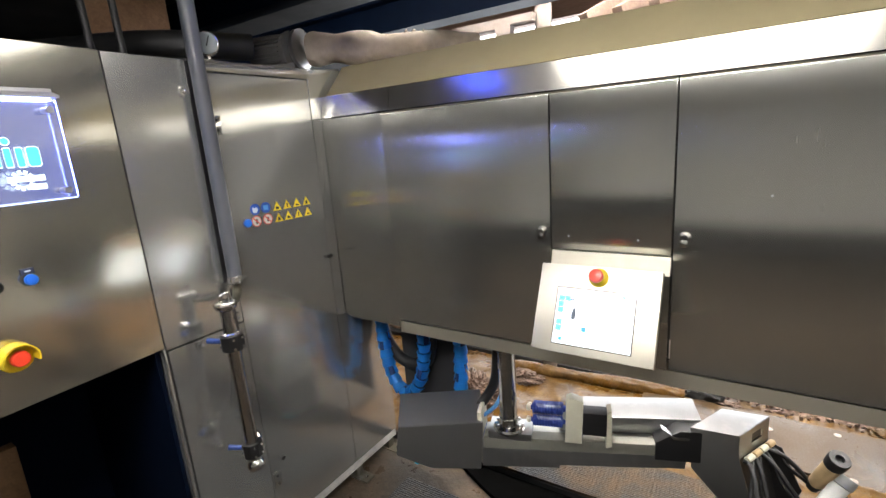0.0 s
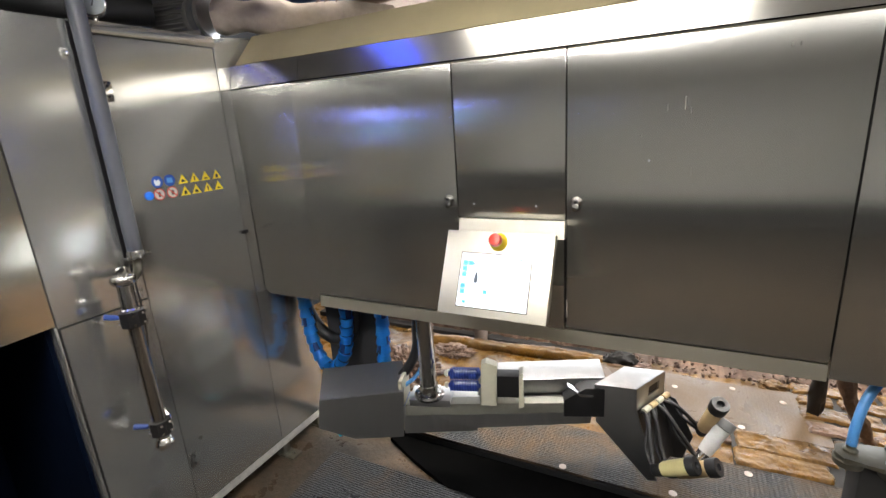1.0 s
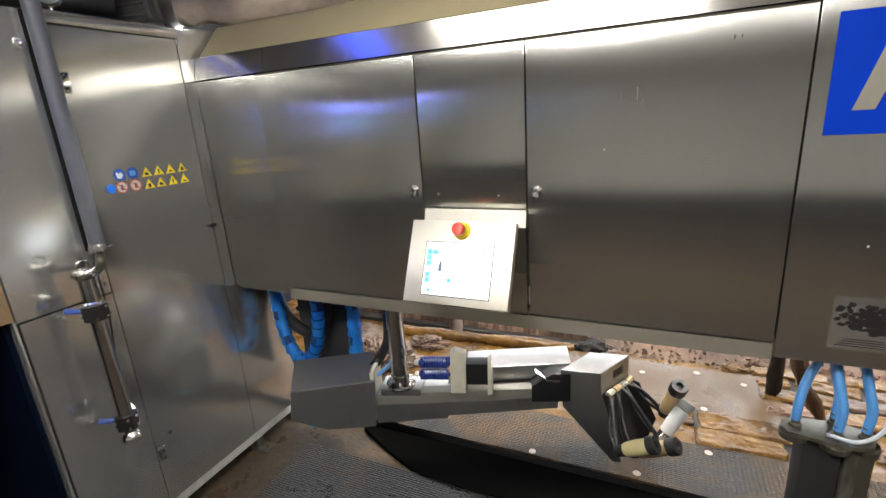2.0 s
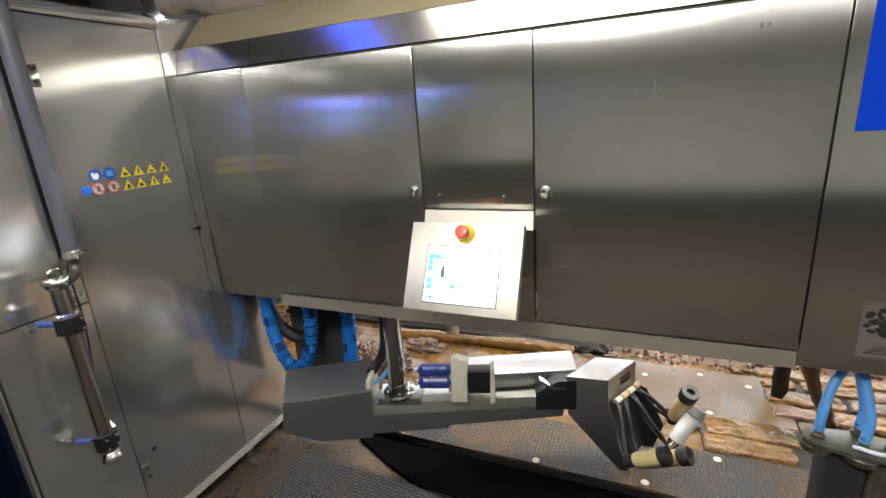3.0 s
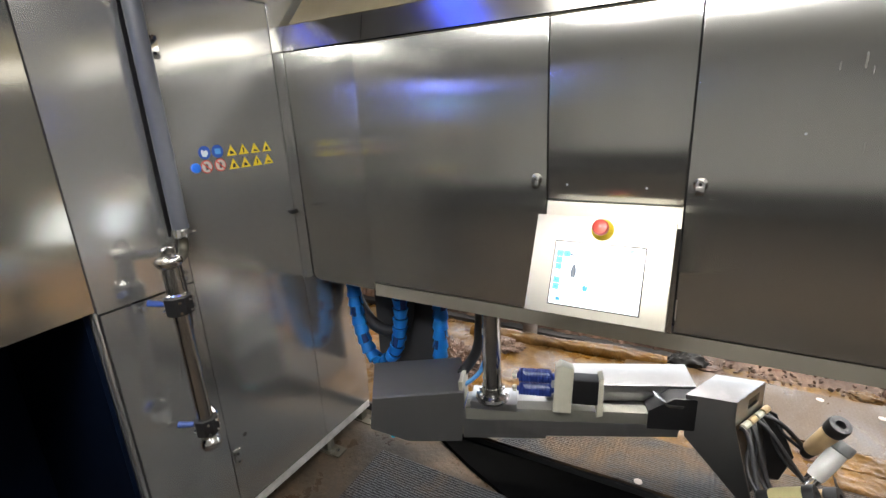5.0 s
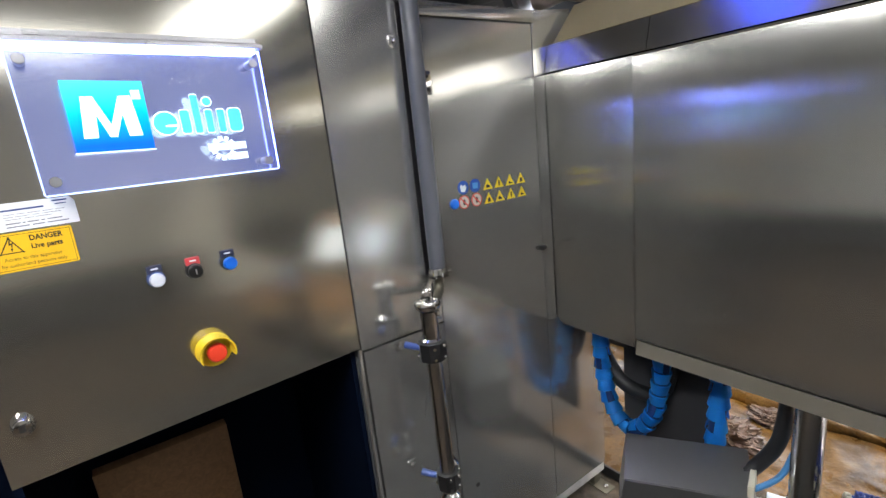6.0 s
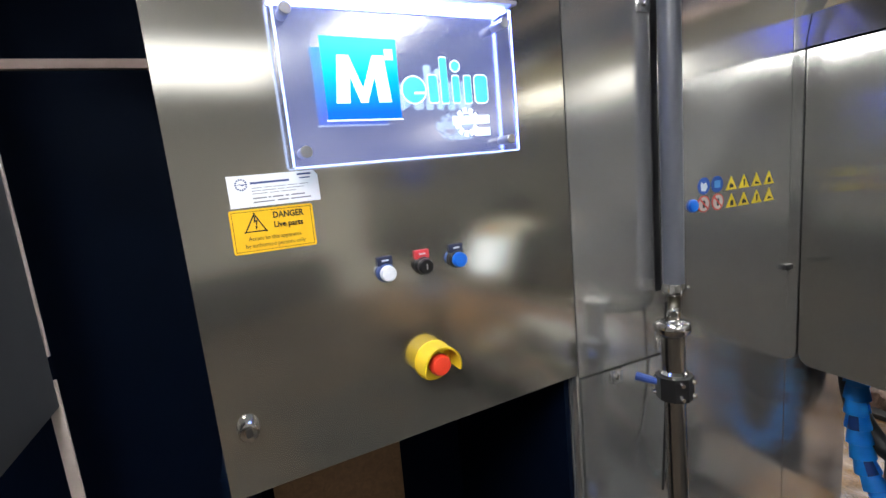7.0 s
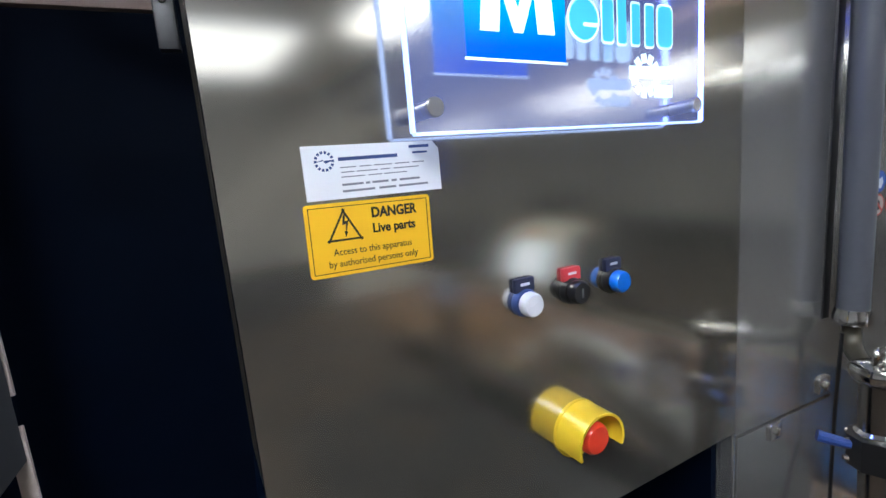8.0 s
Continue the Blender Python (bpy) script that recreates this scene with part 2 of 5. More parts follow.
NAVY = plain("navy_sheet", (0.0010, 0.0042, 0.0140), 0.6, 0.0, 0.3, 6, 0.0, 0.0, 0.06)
SHADOW_BLACK = plain("shadow_black", (0.004, 0.004, 0.004), 0.6, 0.0, 0.3, 20, 0.1, 0.0, 0.0)
GREY_PAINT = plain("grey_paint", (0.075, 0.075, 0.077), 0.45, 0.0, 0.1, 5)
BEAM_BLUE = plain("blue_beam_paint", (0.012, 0.035, 0.10), 0.5, 0.0, 0.35, 9, 0.1)
CAST = plain("dusty_cast_grey", (0.14, 0.135, 0.125), 0.65, 0.0, 0.3, 25, 0.2)
DUSTY = plain("dusty_lagging", (0.52, 0.44, 0.36), 0.85, 0.0, 0.3, 18, 0.4)
CREAM_PAINT = plain("dusty_white_paint", (0.62, 0.53, 0.47), 0.7, 0.0, 0.2, 14, 0.15)
DRIED = plain("dried_splash", (0.30, 0.295, 0.27), 0.6, 0.3, 0.3, 200)
BARN_PAINT = plain("greyed_barn_paint", (0.30, 0.25, 0.22), 0.75, 0.0, 0.25, 14, 0.15)
ALU_DULL = plain("dull_beige_metal", (0.24, 0.235, 0.20), 0.5, 0.4, 0.15, 30)
ALU = plain("brushed_aluminium", (0.60, 0.60, 0.62), 0.32, 1.0, 0.08, 60)


def wood(name, a, b, rough=0.7):
    n = Nodes(name)
    grain = n.noise(5.0, 6, 0.6, (1, 12, 12), 0.8)
    patch = n.noise(1.7, 4, 0.6)
    n.colour(n.mix(n.ramp(patch, (0.35, 0.0), (0.8, 0.6)), n.ramp(grain, (0.25, a), (0.75, b)), tuple(x * 0.5 for x in a)))
    n.rough(n.ramp(patch, (0.3, rough - 0.15), (0.8, rough + 0.1)))
    n.bump(grain, 0.25, 0.003)
    return n.mat


def wet_floor(name, dark, brown, pale, wet=0.24, ripple=0.0):
    """Trodden floor with wet manure film, pale scuffs and fine grit."""
    n = Nodes(name)
    big = n.noise(2.1, 6, 0.6, (1, 1, 1), 0.7)
    mid = n.noise(9.0, 6, 0.62)
    grit = n.noise(90.0, 4, 0.6)
    c = n.mix(n.ramp(big, (0.36, 0.0), (0.60, 1.0)), dark, brown)
    c = n.mix(n.ramp(mid, (0.56, 0.0), (0.74, 0.75)), c, pale)
    c = n.mix(n.ramp(grit, (0.4, 0.0), (0.7, 0.45)), c, tuple(x * 0.4 for x in dark))
    n.colour(c)
    n.rough(n.ramp(mid, (0.36, wet), (0.52, wet + (0.25 if ripple else 0.45))))
    n.b.inputs["Specular IOR Level"].default_value = 0.30 if ripple else 0.42
    first = n.bump(mid, 0.25 if ripple else 0.6, 0.010)
    if ripple:
        first = n.bump(n.noise(75.0, 3, 0.6), ripple, 0.003, first)
    n.bump(grit, 0.30, 0.002, first)
    return n.mat


FLOOR = wet_floor("pit_floor", (0.026, 0.021, 0.015), (0.085, 0.056, 0.032), (0.14, 0.105, 0.07), 0.16)
MUCK = wet_floor("wet_muck", (0.060, 0.030, 0.008), (0.20, 0.100, 0.020), (0.23, 0.140, 0.050), 0.10, 0.5)
PINK_MUCK = wet_floor("dried_muck", (0.070, 0.042, 0.028), (0.20, 0.125, 0.085), (0.34, 0.24, 0.185), 0.16)
CRUMB = plain("dried_crumbs", (0.24, 0.165, 0.125), 0.75, 0.0, 0.35, 40, 0.3)
WOOD_DARK = wood("dark_boards", (0.05, 0.027, 0.014), (0.12, 0.064, 0.03))
# Boards near black: the unlit gloom overhead is in their colour.
UNLIT_BOARDS = wood("unlit_boards", (0.010, 0.010, 0.012), (0.024, 0.022, 0.022))
WOOD_ORANGE = wood("orange_boards", (0.20, 0.10, 0.045), (0.36, 0.20, 0.10))
WOOD_PALE = wood("pale_boards", (0.17, 0.11, 0.08), (0.30, 0.21, 0.16))
WALL_SIDE = plain("grey_plaster", (0.40, 0.38, 0.34), 0.9, 0.0, 0.2, 5, 0.2)
WALL_BACK = plain("whitewash", (0.76, 0.75, 0.72), 0.85, 0.0, 0.12, 6, 0.1)


def mat_rubber(name="rubber_mat", lo=0.40, hi=0.66, gloss=0.24, dull=0.08, stud=0.9):
    """Black rubber mat with hammered studs, wet, with a brown film in places."""
    n = Nodes(name)
    film = n.noise(3.4, 6, 0.62, (1, 1, 1), 0.8)
    grit = n.noise(60.0, 4, 0.6)
    v = n.add("ShaderNodeTexVoronoi")
    v.inputs["Scale"].default_value = 62.0
    v.inputs["Randomness"].default_value = 0.25
    n.wire(n.mapped((1, 1.5, 0.3)), v.inputs["Vector"])
    c = n.mix(n.ramp(film, (lo, 0.0), (hi, 0.8)), (0.014, 0.0135, 0.013), (0.115, 0.070, 0.032))
    c = n.mix(n.ramp(grit, (0.6, 0.0), (0.75, 0.3)), c, (0.22, 0.17, 0.13))
    n.colour(c)
    n.rough(n.ramp(film, (0.3, 0.20 + dull), (0.65, 0.52 + dull)))
    n.b.inputs["Specular IOR Level"].default_value = gloss
    n.bump(v.outputs["Distance"], stud, 0.006)
    return n.mat


MAT = mat_rubber()
MAT_PIT = mat_rubber("pit_rubber_mat", 0.50, 0.82, 0.32, -0.04, 1.0)
MAT_MUDDY = mat_rubber("muddy_rubber_mat", 0.14, 0.38, 0.30, 0.0, 0.14)


def acrylic():
    n = Nodes("clear_acrylic").set(Roughness=0.02, IOR=1.12)
    n.b.inputs["Transmission Weight"].default_value = 1.0
    n.b.inputs["Base Color"].default_value = (0.93, 0.95, 1.0, 1)
    n.b.inputs["Emission Color"].default_value = (0.30, 0.38, 1.0, 1)
    n.b.inputs["Emission Strength"].default_value = 0.10
    return n.mat


ACRYLIC = acrylic()
LAMP_GLOW = glowing("tube_light", (1.0, 0.965, 0.89), 4.8)
PLATFORM_FILL_GLOW = glowing("platform_fill_light", (1.0, 0.95, 0.88), 88.0)
DAYLIGHT = glowing("overcast_daylight", (0.90, 0.95, 1.0), 4.2)
ROOM_FILL_GLOW = glowing("room_fill_light", (1.0, 0.975, 0.93), 46.0)
SIDE_FILL_GLOW = glowing("side_fill_light", (1.0, 0.975, 0.93), 2.9)
BLUE_SOURCE_GLOW = glowing("blue_source_light", (0.05, 0.10, 1.0), 4.8)
SIGN_LED = glowing("blue_white_led", (0.22, 0.30, 1.0), 30.0)
DIM_EDGE = glowing("dim_acrylic_edge", (0.45, 0.58, 1.0), 1.8)
EDGE_GLOW = glowing("lit_acrylic_edge", (0.16, 0.22, 1.0), 13.0)
SIGN_WHITE = glowing("lit_white_engraving", (0.80, 0.95, 1.0), 0.85)
SIGN_CYAN = glowing("lit_cyan_engraving", (0.08, 0.50, 0.66), 0.62)


def lit_square():
    """Printed square running from cyan at its head to blue at its foot."""
    n = Nodes("lit_square_print").set(Roughness=0.3)
    sep = n.add("ShaderNodeSeparateXYZ")
    n.wire(n.co, sep.inputs[0])
    fac = n.add("ShaderNodeMapRange")
    fac.inputs[1].default_value, fac.inputs[2].default_value = 1.517, 1.634
    n.wire(sep.outputs["Y"], fac.inputs[0])
    c = n.ramp(fac.outputs[0], (0.1, (0.0, 0.09, 0.62)), (0.55, (0.0, 0.36, 0.72)), (1.0, (0.06, 0.62, 0.82)))
    n.colour(c)
    n.wire(c, n.b.inputs["Emission Color"])
    n.b.inputs["Emission Strength"].default_value = 0.9
    return n.mat


SIGN_SQUARE = lit_square()
SCREEN = glowing("lit_screen", (0.90, 0.95, 1.0), 1.05)
ICON_BLUE = glowing("screen_blue", (0.07, 0.33, 0.66), 0.6)
ICON_PALE = glowing("screen_pale_blue", (0.14, 0.46, 0.84), 0.62)
ICON_DARK = glowing("screen_grey", (0.10, 0.12, 0.15), 0.3)

# ---------------------------------------------------------------- setting
PLAT_Y, PLAT_Z = 1.66, 0.04


def slab(name, x0, x1, y0, y1, z0, z1, material, label, category, bevel=0.0):
    return solid(name, box(bmesh.new(), x0, x1, y0, y1, z0, z1, bevel), material, label, category, "", "structure")


ground = sheet(150, 90, -4.4, 3.4, -3.0, PLAT_Y + 0.02, lambda x, y: 0.006 * noise.noise(Vector((x * 3, y * 3, 0))) + 0.003 * noise.noise(Vector((x * 14, y * 14, 2))))
solid("floor", ground, FLOOR, "dirty brown floor, wet and worn", "floor", "", "structure")
slab("wall_back", -4.5, 3.5, -3.15, -3.0, 0.45, 2.42, WALL_BACK, "whitewashed wall of the milking room", "wall")
# Both dark bands are added unseen, to darken the doors' lower reflections.
slab("back_wall_dark_band", -4.5, 3.5, -3.15, -2.98, 0, 0.45, SEAM, "added dark band along the unseen wall, mirrored in the doors", "wall")
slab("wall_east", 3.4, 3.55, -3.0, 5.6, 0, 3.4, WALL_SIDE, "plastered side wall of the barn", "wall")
slab("east_wall_dark_band", 3.38, 3.398, -3.0, 1.6, 0, 0.55, SEAM, "added dark band along the unseen side wall, mirrored in the doors", "wall")
slab("wall_west", -4.55, -4.4, -3.0, 5.6, 0, 3.4, UNLIT_BOARDS, "dark boarded side wall", "wall")
slab("wall_far", -4.4, 3.4, 5.5, 5.65, 0, 0.7, WOOD_PALE, "pale boarded parapet of the open barn side", "wall")
slab("wall_far_head", -4.4, 3.4, 5.5, 5.65, 2.75, 3.4, WOOD_PALE, "pale boards over the open barn side", "wall")
slab("backdrop", -4.6, 3.6, 5.9, 5.95, 0.3, 3.2, DAYLIGHT, "bright overcast sky beyond the open barn side", "sky")
# Pale where out of view; further back the gloom is painted near black.
slab("ceiling", -2.4, 3.4, -3.0, 1.70, 2.42, 2.5, WALL_BACK, "whitewashed low ceiling over the milking room", "ceiling")
slab("ceiling_boards", -4.4, -2.4, -3.0, 3.2, 2.42, 2.5, UNLIT_BOARDS, "dark boarded ceiling behind the cabinets", "ceiling")
slab("ceiling_edge", -2.4, 3.4, 1.70, 1.86, 2.42, 2.5, UNLIT_BOARDS, "dark boarded ceiling edge", "ceiling")
slab("ceiling_rear", -2.4, -1.46, 1.92, 3.2, 2.42, 2.5, UNLIT_BOARDS, "dark boarded ceiling over the pipes", "ceiling")
slab("ceiling_barn", -4.4, 3.4, 1.86, 5.5, 3.3, 3.4, WOOD_PALE, "pale boarded barn roof", "ceiling")
slab("ceiling_step", -4.4, 3.4, 1.86, 1.92, 2.5, 3.3, WOOD_DARK, "boarded step up to the barn roof", "wall")


def platform():
    def h(x, y):
        return PLAT_Z + 0.014 * noise.noise(Vector((x * 4, y * 5, 1))) * min(1, max(0, (y - 1.9) * 3)) + 0.007 * noise.noise(Vector((x * 14, y * 18, 4))) * min(1, max(0, (y - 1.9) * 8))
    bm = sheet(300, 120, -2.6, 3.3, PLAT_Y, 3.6, h)
    ob = solid("platform_floor", bm, MUCK, "cow platform covered in wet brown muck", "floor", "", "structure")
    part("platform_edge", box(bmesh.new(), -2.6, 3.3, PLAT_Y - 0.012, PLAT_Y, -0.02, PLAT_Z + 0.004, 0.002), RUBBER, ob, "black rubber edge of the platform")


platform()


def lamp(name, x0, x1, y0, y1, z, glow, label):
    """A flat ceiling fixture: a folded tray and a lit diffuser under it."""
    t = thing(name, pose((x0 + x1) / 2, (y0 + y1) / 2, z), label, "ceiling lamp")
    w, d = (x1 - x0) / 2, (y1 - y0) / 2
    bm = box(bmesh.new(), -w - 0.02, w + 0.02, -d - 0.02, d + 0.02, 0.006, 0.07, 0.006)
    part("housing", bm, WHITE_FOIL, t)
    part("diffuser", box(bmesh.new(), -w, w, -d, d, -0.008, 0.004, 0.003), glow, t, "lit white diffuser")
    for s in (-0.6, 0.6):
        part("hanger", rod(bmesh.new(), (s * w, 0, 0.07), (s * w, 0, (2.42 if y0 < 1.8 else 3.3) - z), 0.006), ALU, t)
    return t


lamp("tube_lamp", -0.66, 0.28, 0.76, 1.04, 2.06, LAMP_GLOW, "long white lamp hung over the robot's front")
# Fill lamp added out of view, for the touch panel, floor and walls.
lamp("fill_lamp", -0.80, 0.10, -0.55, -0.15, 2.33, ROOM_FILL_GLOW, "added fill lamp in the milking room, out of view")
# Panel added unseen; it gives the broad glare on the cabinet door.
lamp("fill_lamp", 1.25, 2.45, -0.60, 0.90, 2.33, SIDE_FILL_GLOW, "added broad light panel near the side wall, mirrored in the cabinets")
# Both lamps over the platform are added out of view to light it.
lamp("platform_fill_lamp", -1.5, 0.0, 2.30, 2.50, 2.75, PLATFORM_FILL_GLOW, "added long fill lamp over the cow platform, out of view")
lamp("platform_fill_lamp", 0.5, 2.0, 2.30, 2.50, 2.75, PLATFORM_FILL_GLOW, "added long fill lamp over the cow platform, out of view")

# ---------------------------------------------------------------- milking robot, front
FY = 1.37
front = thing("milking_robot", axes((0, FY, 0), (1, 0, 0), (0, 0, 1)), "brushed stainless steel milking robot with closed front doors", "milking robot")


def panel(name, x0, x1, y0, y1, parent, material, label="", thick=0.022, z=0.0, cut=None):
    pts = cut or [(x0, y0), (x1, y0), (x1, y1), (x0, y1)]
    return part(name, prism(bmesh.new(), pts, z - thick, z, 0.0022), material, parent, label)


def sheet_panel(name, x0, x1, y0, y1, parent, material, label="", thick=0.022, z=0.0, buckle=0.0006, seed=0.0, calm=None):
    """A sheet metal panel with folded sides, its face very slightly buckled between its edges."""
    bm = bmesh.new()
    nx, ny = max(6, int((x1 - x0) / 0.03)), max(6, int((y1 - y0) / 0.03))
    vs = []
    for i in range(nx + 1):
        row = []
        for j in range(ny + 1):
            x, y = x0 + (x1 - x0) * i / nx, y0 + (y1 - y0) * j / ny
            edge = min(1, 5 * min(i / nx, 1 - i / nx)) * min(1, 5 * min(j / ny, 1 - j / ny))
            if calm:
                edge *= 1 - math.exp(-(math.hypot(x - calm[0], y - calm[1]) / calm[2]) ** 6)
            row.append(bm.verts.new((x, y, z + buckle * edge * (noise.noise(Vector((x * 3.2, y * 2.1, seed))) + 0.5 * noise.noise(Vector((x * 7, y * 5, seed + 4)))))))
        vs.append(row)
    for i in range(nx):
        for j in range(ny):
            bm.faces.new((vs[i][j], vs[i + 1][j], vs[i + 1][j + 1], vs[i][j + 1]))
    rim = [vs[i][0] for i in range(nx)] + [vs[nx][j] for j in range(ny)] + [vs[i][ny] for i in range(nx, 0, -1)] + [vs[0][j] for j in range(ny, 0, -1)]
    back = [bm.verts.new((v.co.x, v.co.y, z - thick)) for v in rim]
    for k in range(len(rim)):
        j = (k + 1) % len(rim)
        bm.faces.new((rim[k], back[k], back[j], rim[j]))
    bm.faces.new(back)
    return part(name, bm, material, parent, label)


# body behind the doors, seen in the joints
part("body", box(bmesh.new(), -1.449, 1.70, 0.84, 1.70, -0.36, -0.024), SEAM, front, "dark carcass behind the doors")
G = 0.0022
TURN = Matrix(((0, 0, 1, 0), (0, 1, 0, 0), (1, 0, 0, 0), (0, 0, 0, 1)))
panel("panel", -1.4475, -1.1444, 0.803, 1.640, front, STEEL_FRONT, "", 0.022, 0.0, [(-1.4475, 0.835), (-1.440, 0.816), (-1.422, 0.805), (-1.1444, 0.803), (-1.1444, 1.640), (-1.4475, 1.640)])
for x0, x1, z0 in ((-1.1436, -0.505 - G, 0.832), (-0.505 + G, -0.162 - G, 1.172), (-0.162 + G, 0.487 - G, 0.832)):
    leaf = panel("door", x0, x1, z0, 1.636, front, STEEL_FRONT)
    part("door_edge", prism(bmesh.new(), [(-0.0004, 1.6362), (-0.0055, 1.6425), (-0.012, 1.6425), (-0.012, 1.6362)], x0, x1, 0.0, TURN), STEEL_TOP, leaf, "pale folded top edge", 0)
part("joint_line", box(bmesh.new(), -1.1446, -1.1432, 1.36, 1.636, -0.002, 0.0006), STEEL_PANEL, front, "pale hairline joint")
# sloping housing that carries the touch panel
part("panel_housing", prism(bmesh.new(), [(0.013, 1.116), (0.013, 0.834), (-0.02, 0.834), (-0.02, 1.116)], -0.505 + G, -0.162 - G, 0.0, TURN), STEEL_FRONT, front, "upright housing behind the touch panel", 0)
part("housing_lip", prism(bmesh.new(), [(-0.002, 1.168), (0.013, 1.1165), (-0.02, 1.1165), (-0.02, 1.168)], -0.505 + G, -0.162 - G, 0.0, TURN), STEEL_TOP, front, "pale sloping lip under the middle door", 0)
panel("panel", 0.487 + G, 1.62, 0.790, 1.700, front, STEEL_FRONT, "wide end panel")
# bottom rail, slanted fascia and sloping top
part("bottom_rail", prism(bmesh.new(), [(0.0075, 0.786), (0.001, 0.829), (-0.05, 0.829), (-0.05, 0.786)], -1.139, 0.484, 0.0, Matrix(((0, 0, 1, 0), (0, 1, 0, 0), (1, 0, 0, 0), (0, 0, 0, 1)))), STEEL_TOP, front, "dull folded rail along the bottom")
fascia = bmesh.new()
for x0, x1 in ((-1.448, -1.107), (-1.105, 1.62)):
    v = [fascia.verts.new(p) for p in ((x0, 1.645, 0.002), (x1, 1.645, 0.002), (x1, 1.727, -0.019), (x0, 1.727, -0.019), (x0, 1.645, -0.06), (x1, 1.645, -0.06), (x1, 1.727, -0.06), (x0, 1.727, -0.06))]
    for q in ((0, 1, 2, 3), (4, 7, 6, 5), (0, 4, 5, 1), (3, 2, 6, 7), (0, 3, 7, 4), (1, 5, 6, 2)):
        fascia.faces.new([v[i] for i in q])
part("fascia", fascia, STEEL_FASCIA, front, "shiny slanted strip over the doors", 0)
top = bmesh.new()
v = [top.verts.new(p) for p in ((-1.425, 1.729, -0.018), (1.62, 1.729, -0.018), (1.62, 1.845, -0.125), (-1.425, 1.845, -0.125), (1.62, 1.845, -0.36), (-1.425, 1.845, -0.36), (1.62, 1.70, -0.36), (-1.425, 1.70, -0.36), (1.62, 1.70, -0.06), (-1.425, 1.70, -0.06))]
for q in ((0, 1, 2, 3), (3, 2, 4, 5), (5, 4, 6, 7), (7, 6, 8, 9), (9, 8, 1, 0), (0, 3, 5, 7, 9), (1, 8, 6, 4, 2)):
    top.faces.new([v[i] for i in q])
part("sloping_top", top, CREAM_TOP, front, "dull cream sloping top sheet", 0)


def cam_lock(x, y, parent, name="lock", flip=0, z=0.0, s=1.0):
    """A quarter turn lock: rosette, barrel and a hanging wing."""
    bm = lathe(bmesh.new(), [(0.015 * s, 0), (0.016 * s, 0.003), (0.014 * s, 0.006), (0.012 * s, 0.014), (0.010 * s, 0.016)], pose(x, y, z))
    ob = part(name, bm, CHROME, parent, "small chrome lock")
    part("lock_wing", prism(bmesh.new(), round_rect(x - 0.010 * s, x + 0.010 * s, y - 0.024 * s, y - 0.004 * s, 0.005 * s, 3), z + 0.004, z + 0.018, 0.002), CHROME, ob)
    part("keyhole", prism(bmesh.new(), disc_pts(x, y + 0.002, 0.004 * s, 12), z + 0.0155, z + 0.0168), INK, ob)
    return ob


cam_lock(-0.535, 1.228, front)
cam_lock(-0.133, 1.226, front)
# little dents, rivets and scratches in the sheet
for x, y in ((0.052, 1.339), (-0.45, 1.215), (-0.25, 1.212), (0.64, 1.10)):
    part("rivet", lathe(bmesh.new(), [(0.0028, 0), (0.0022, 0.0012), (0.0008, 0.0016)], pose(x, y, 0), 10), WHITE_CAP, front)

for x, y, w, h in ((0.088, 1.462, 0.0022, 0.016), (0.127, 1.463, 0.0030, 0.030), (0.141, 1.452, 0.0020, 0.014), (0.150, 1.300, 0.0018, 0.020), (-0.33, 1.52, 0.004, 0.003), (0.33, 1.58, 0.004, 0.012), (0.345, 1.582, 0.0025, 0.009), (0.03, 1.40, 0.003, 0.003), (-0.11, 1.19, 0.010, 0.0012), (-0.60, 1.205, 0.014, 0.0012)):
    part("drip_mark", prism(bmesh.new(), round_rect(x, x + w, y, y + h, min(w, h) * 0.45, 2), 0, 0.0003), DRIED, front, "dried pale splash")
part("worn_edge", box(bmesh.new(), -0.1602, -0.1572, 0.868, 0.925, -0.004, 0.0008), CREAM_PAINT, front, "worn bare edge of a door")

# blue square with a cut-out zigzag, and a worn paper label under it
mark = thing("blue_logo_sticker", axes((0.522, FY - 0.0006, 1.356), (1, 0, 0), (0, 0, 1)), "blue square sticker with bare steel zigzag strokes", "sticker")
part("ground", prism(bmesh.new(), [(0, 0), (0.256, 0), (0.256, 0.256), (0, 0.256)], 0, 0.0008), BLUE_FOIL, mark)
zig = bmesh.new()
for pts in ([(0.045, 0.052), (0.085, 0.052), (0.112, 0.130), (0.128, 0.100), (0.145, 0.130), (0.172, 0.052), (0.212, 0.052), (0.165, 0.205), (0.145, 0.205), (0.128, 0.165), (0.112, 0.205), (0.092, 0.205)],):
    prism(zig, pts, 0.0008, 0.0014)
part("zigzag", zig, STEEL_TOP, mark)
lab = thing("worn_label", axes((0.595, FY - 0.0006, 0.835), (1, 0, 0), (0, 0, 1)), "worn grey picture label with illegible lines", "label")
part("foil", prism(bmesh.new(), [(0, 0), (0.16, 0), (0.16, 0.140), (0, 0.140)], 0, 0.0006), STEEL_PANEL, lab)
smudge = bmesh.new()
random.seed(4)
for k in range(170):
    x, y = random.gauss(0.085, 0.03), random.gauss(0.082, 0.020)
    if 0.012 < x < 0.15 and 0.04 < y < 0.12:
        prism(smudge, [(x + random.uniform(0.003, 0.011) * math.cos(a), y + random.uniform(0.003, 0.008) * math.sin(a)) for a in (0, 1, 2.1, 3.2, 4.2, 5.3)], 0.0006, 0.0009 + 0.00001 * k)
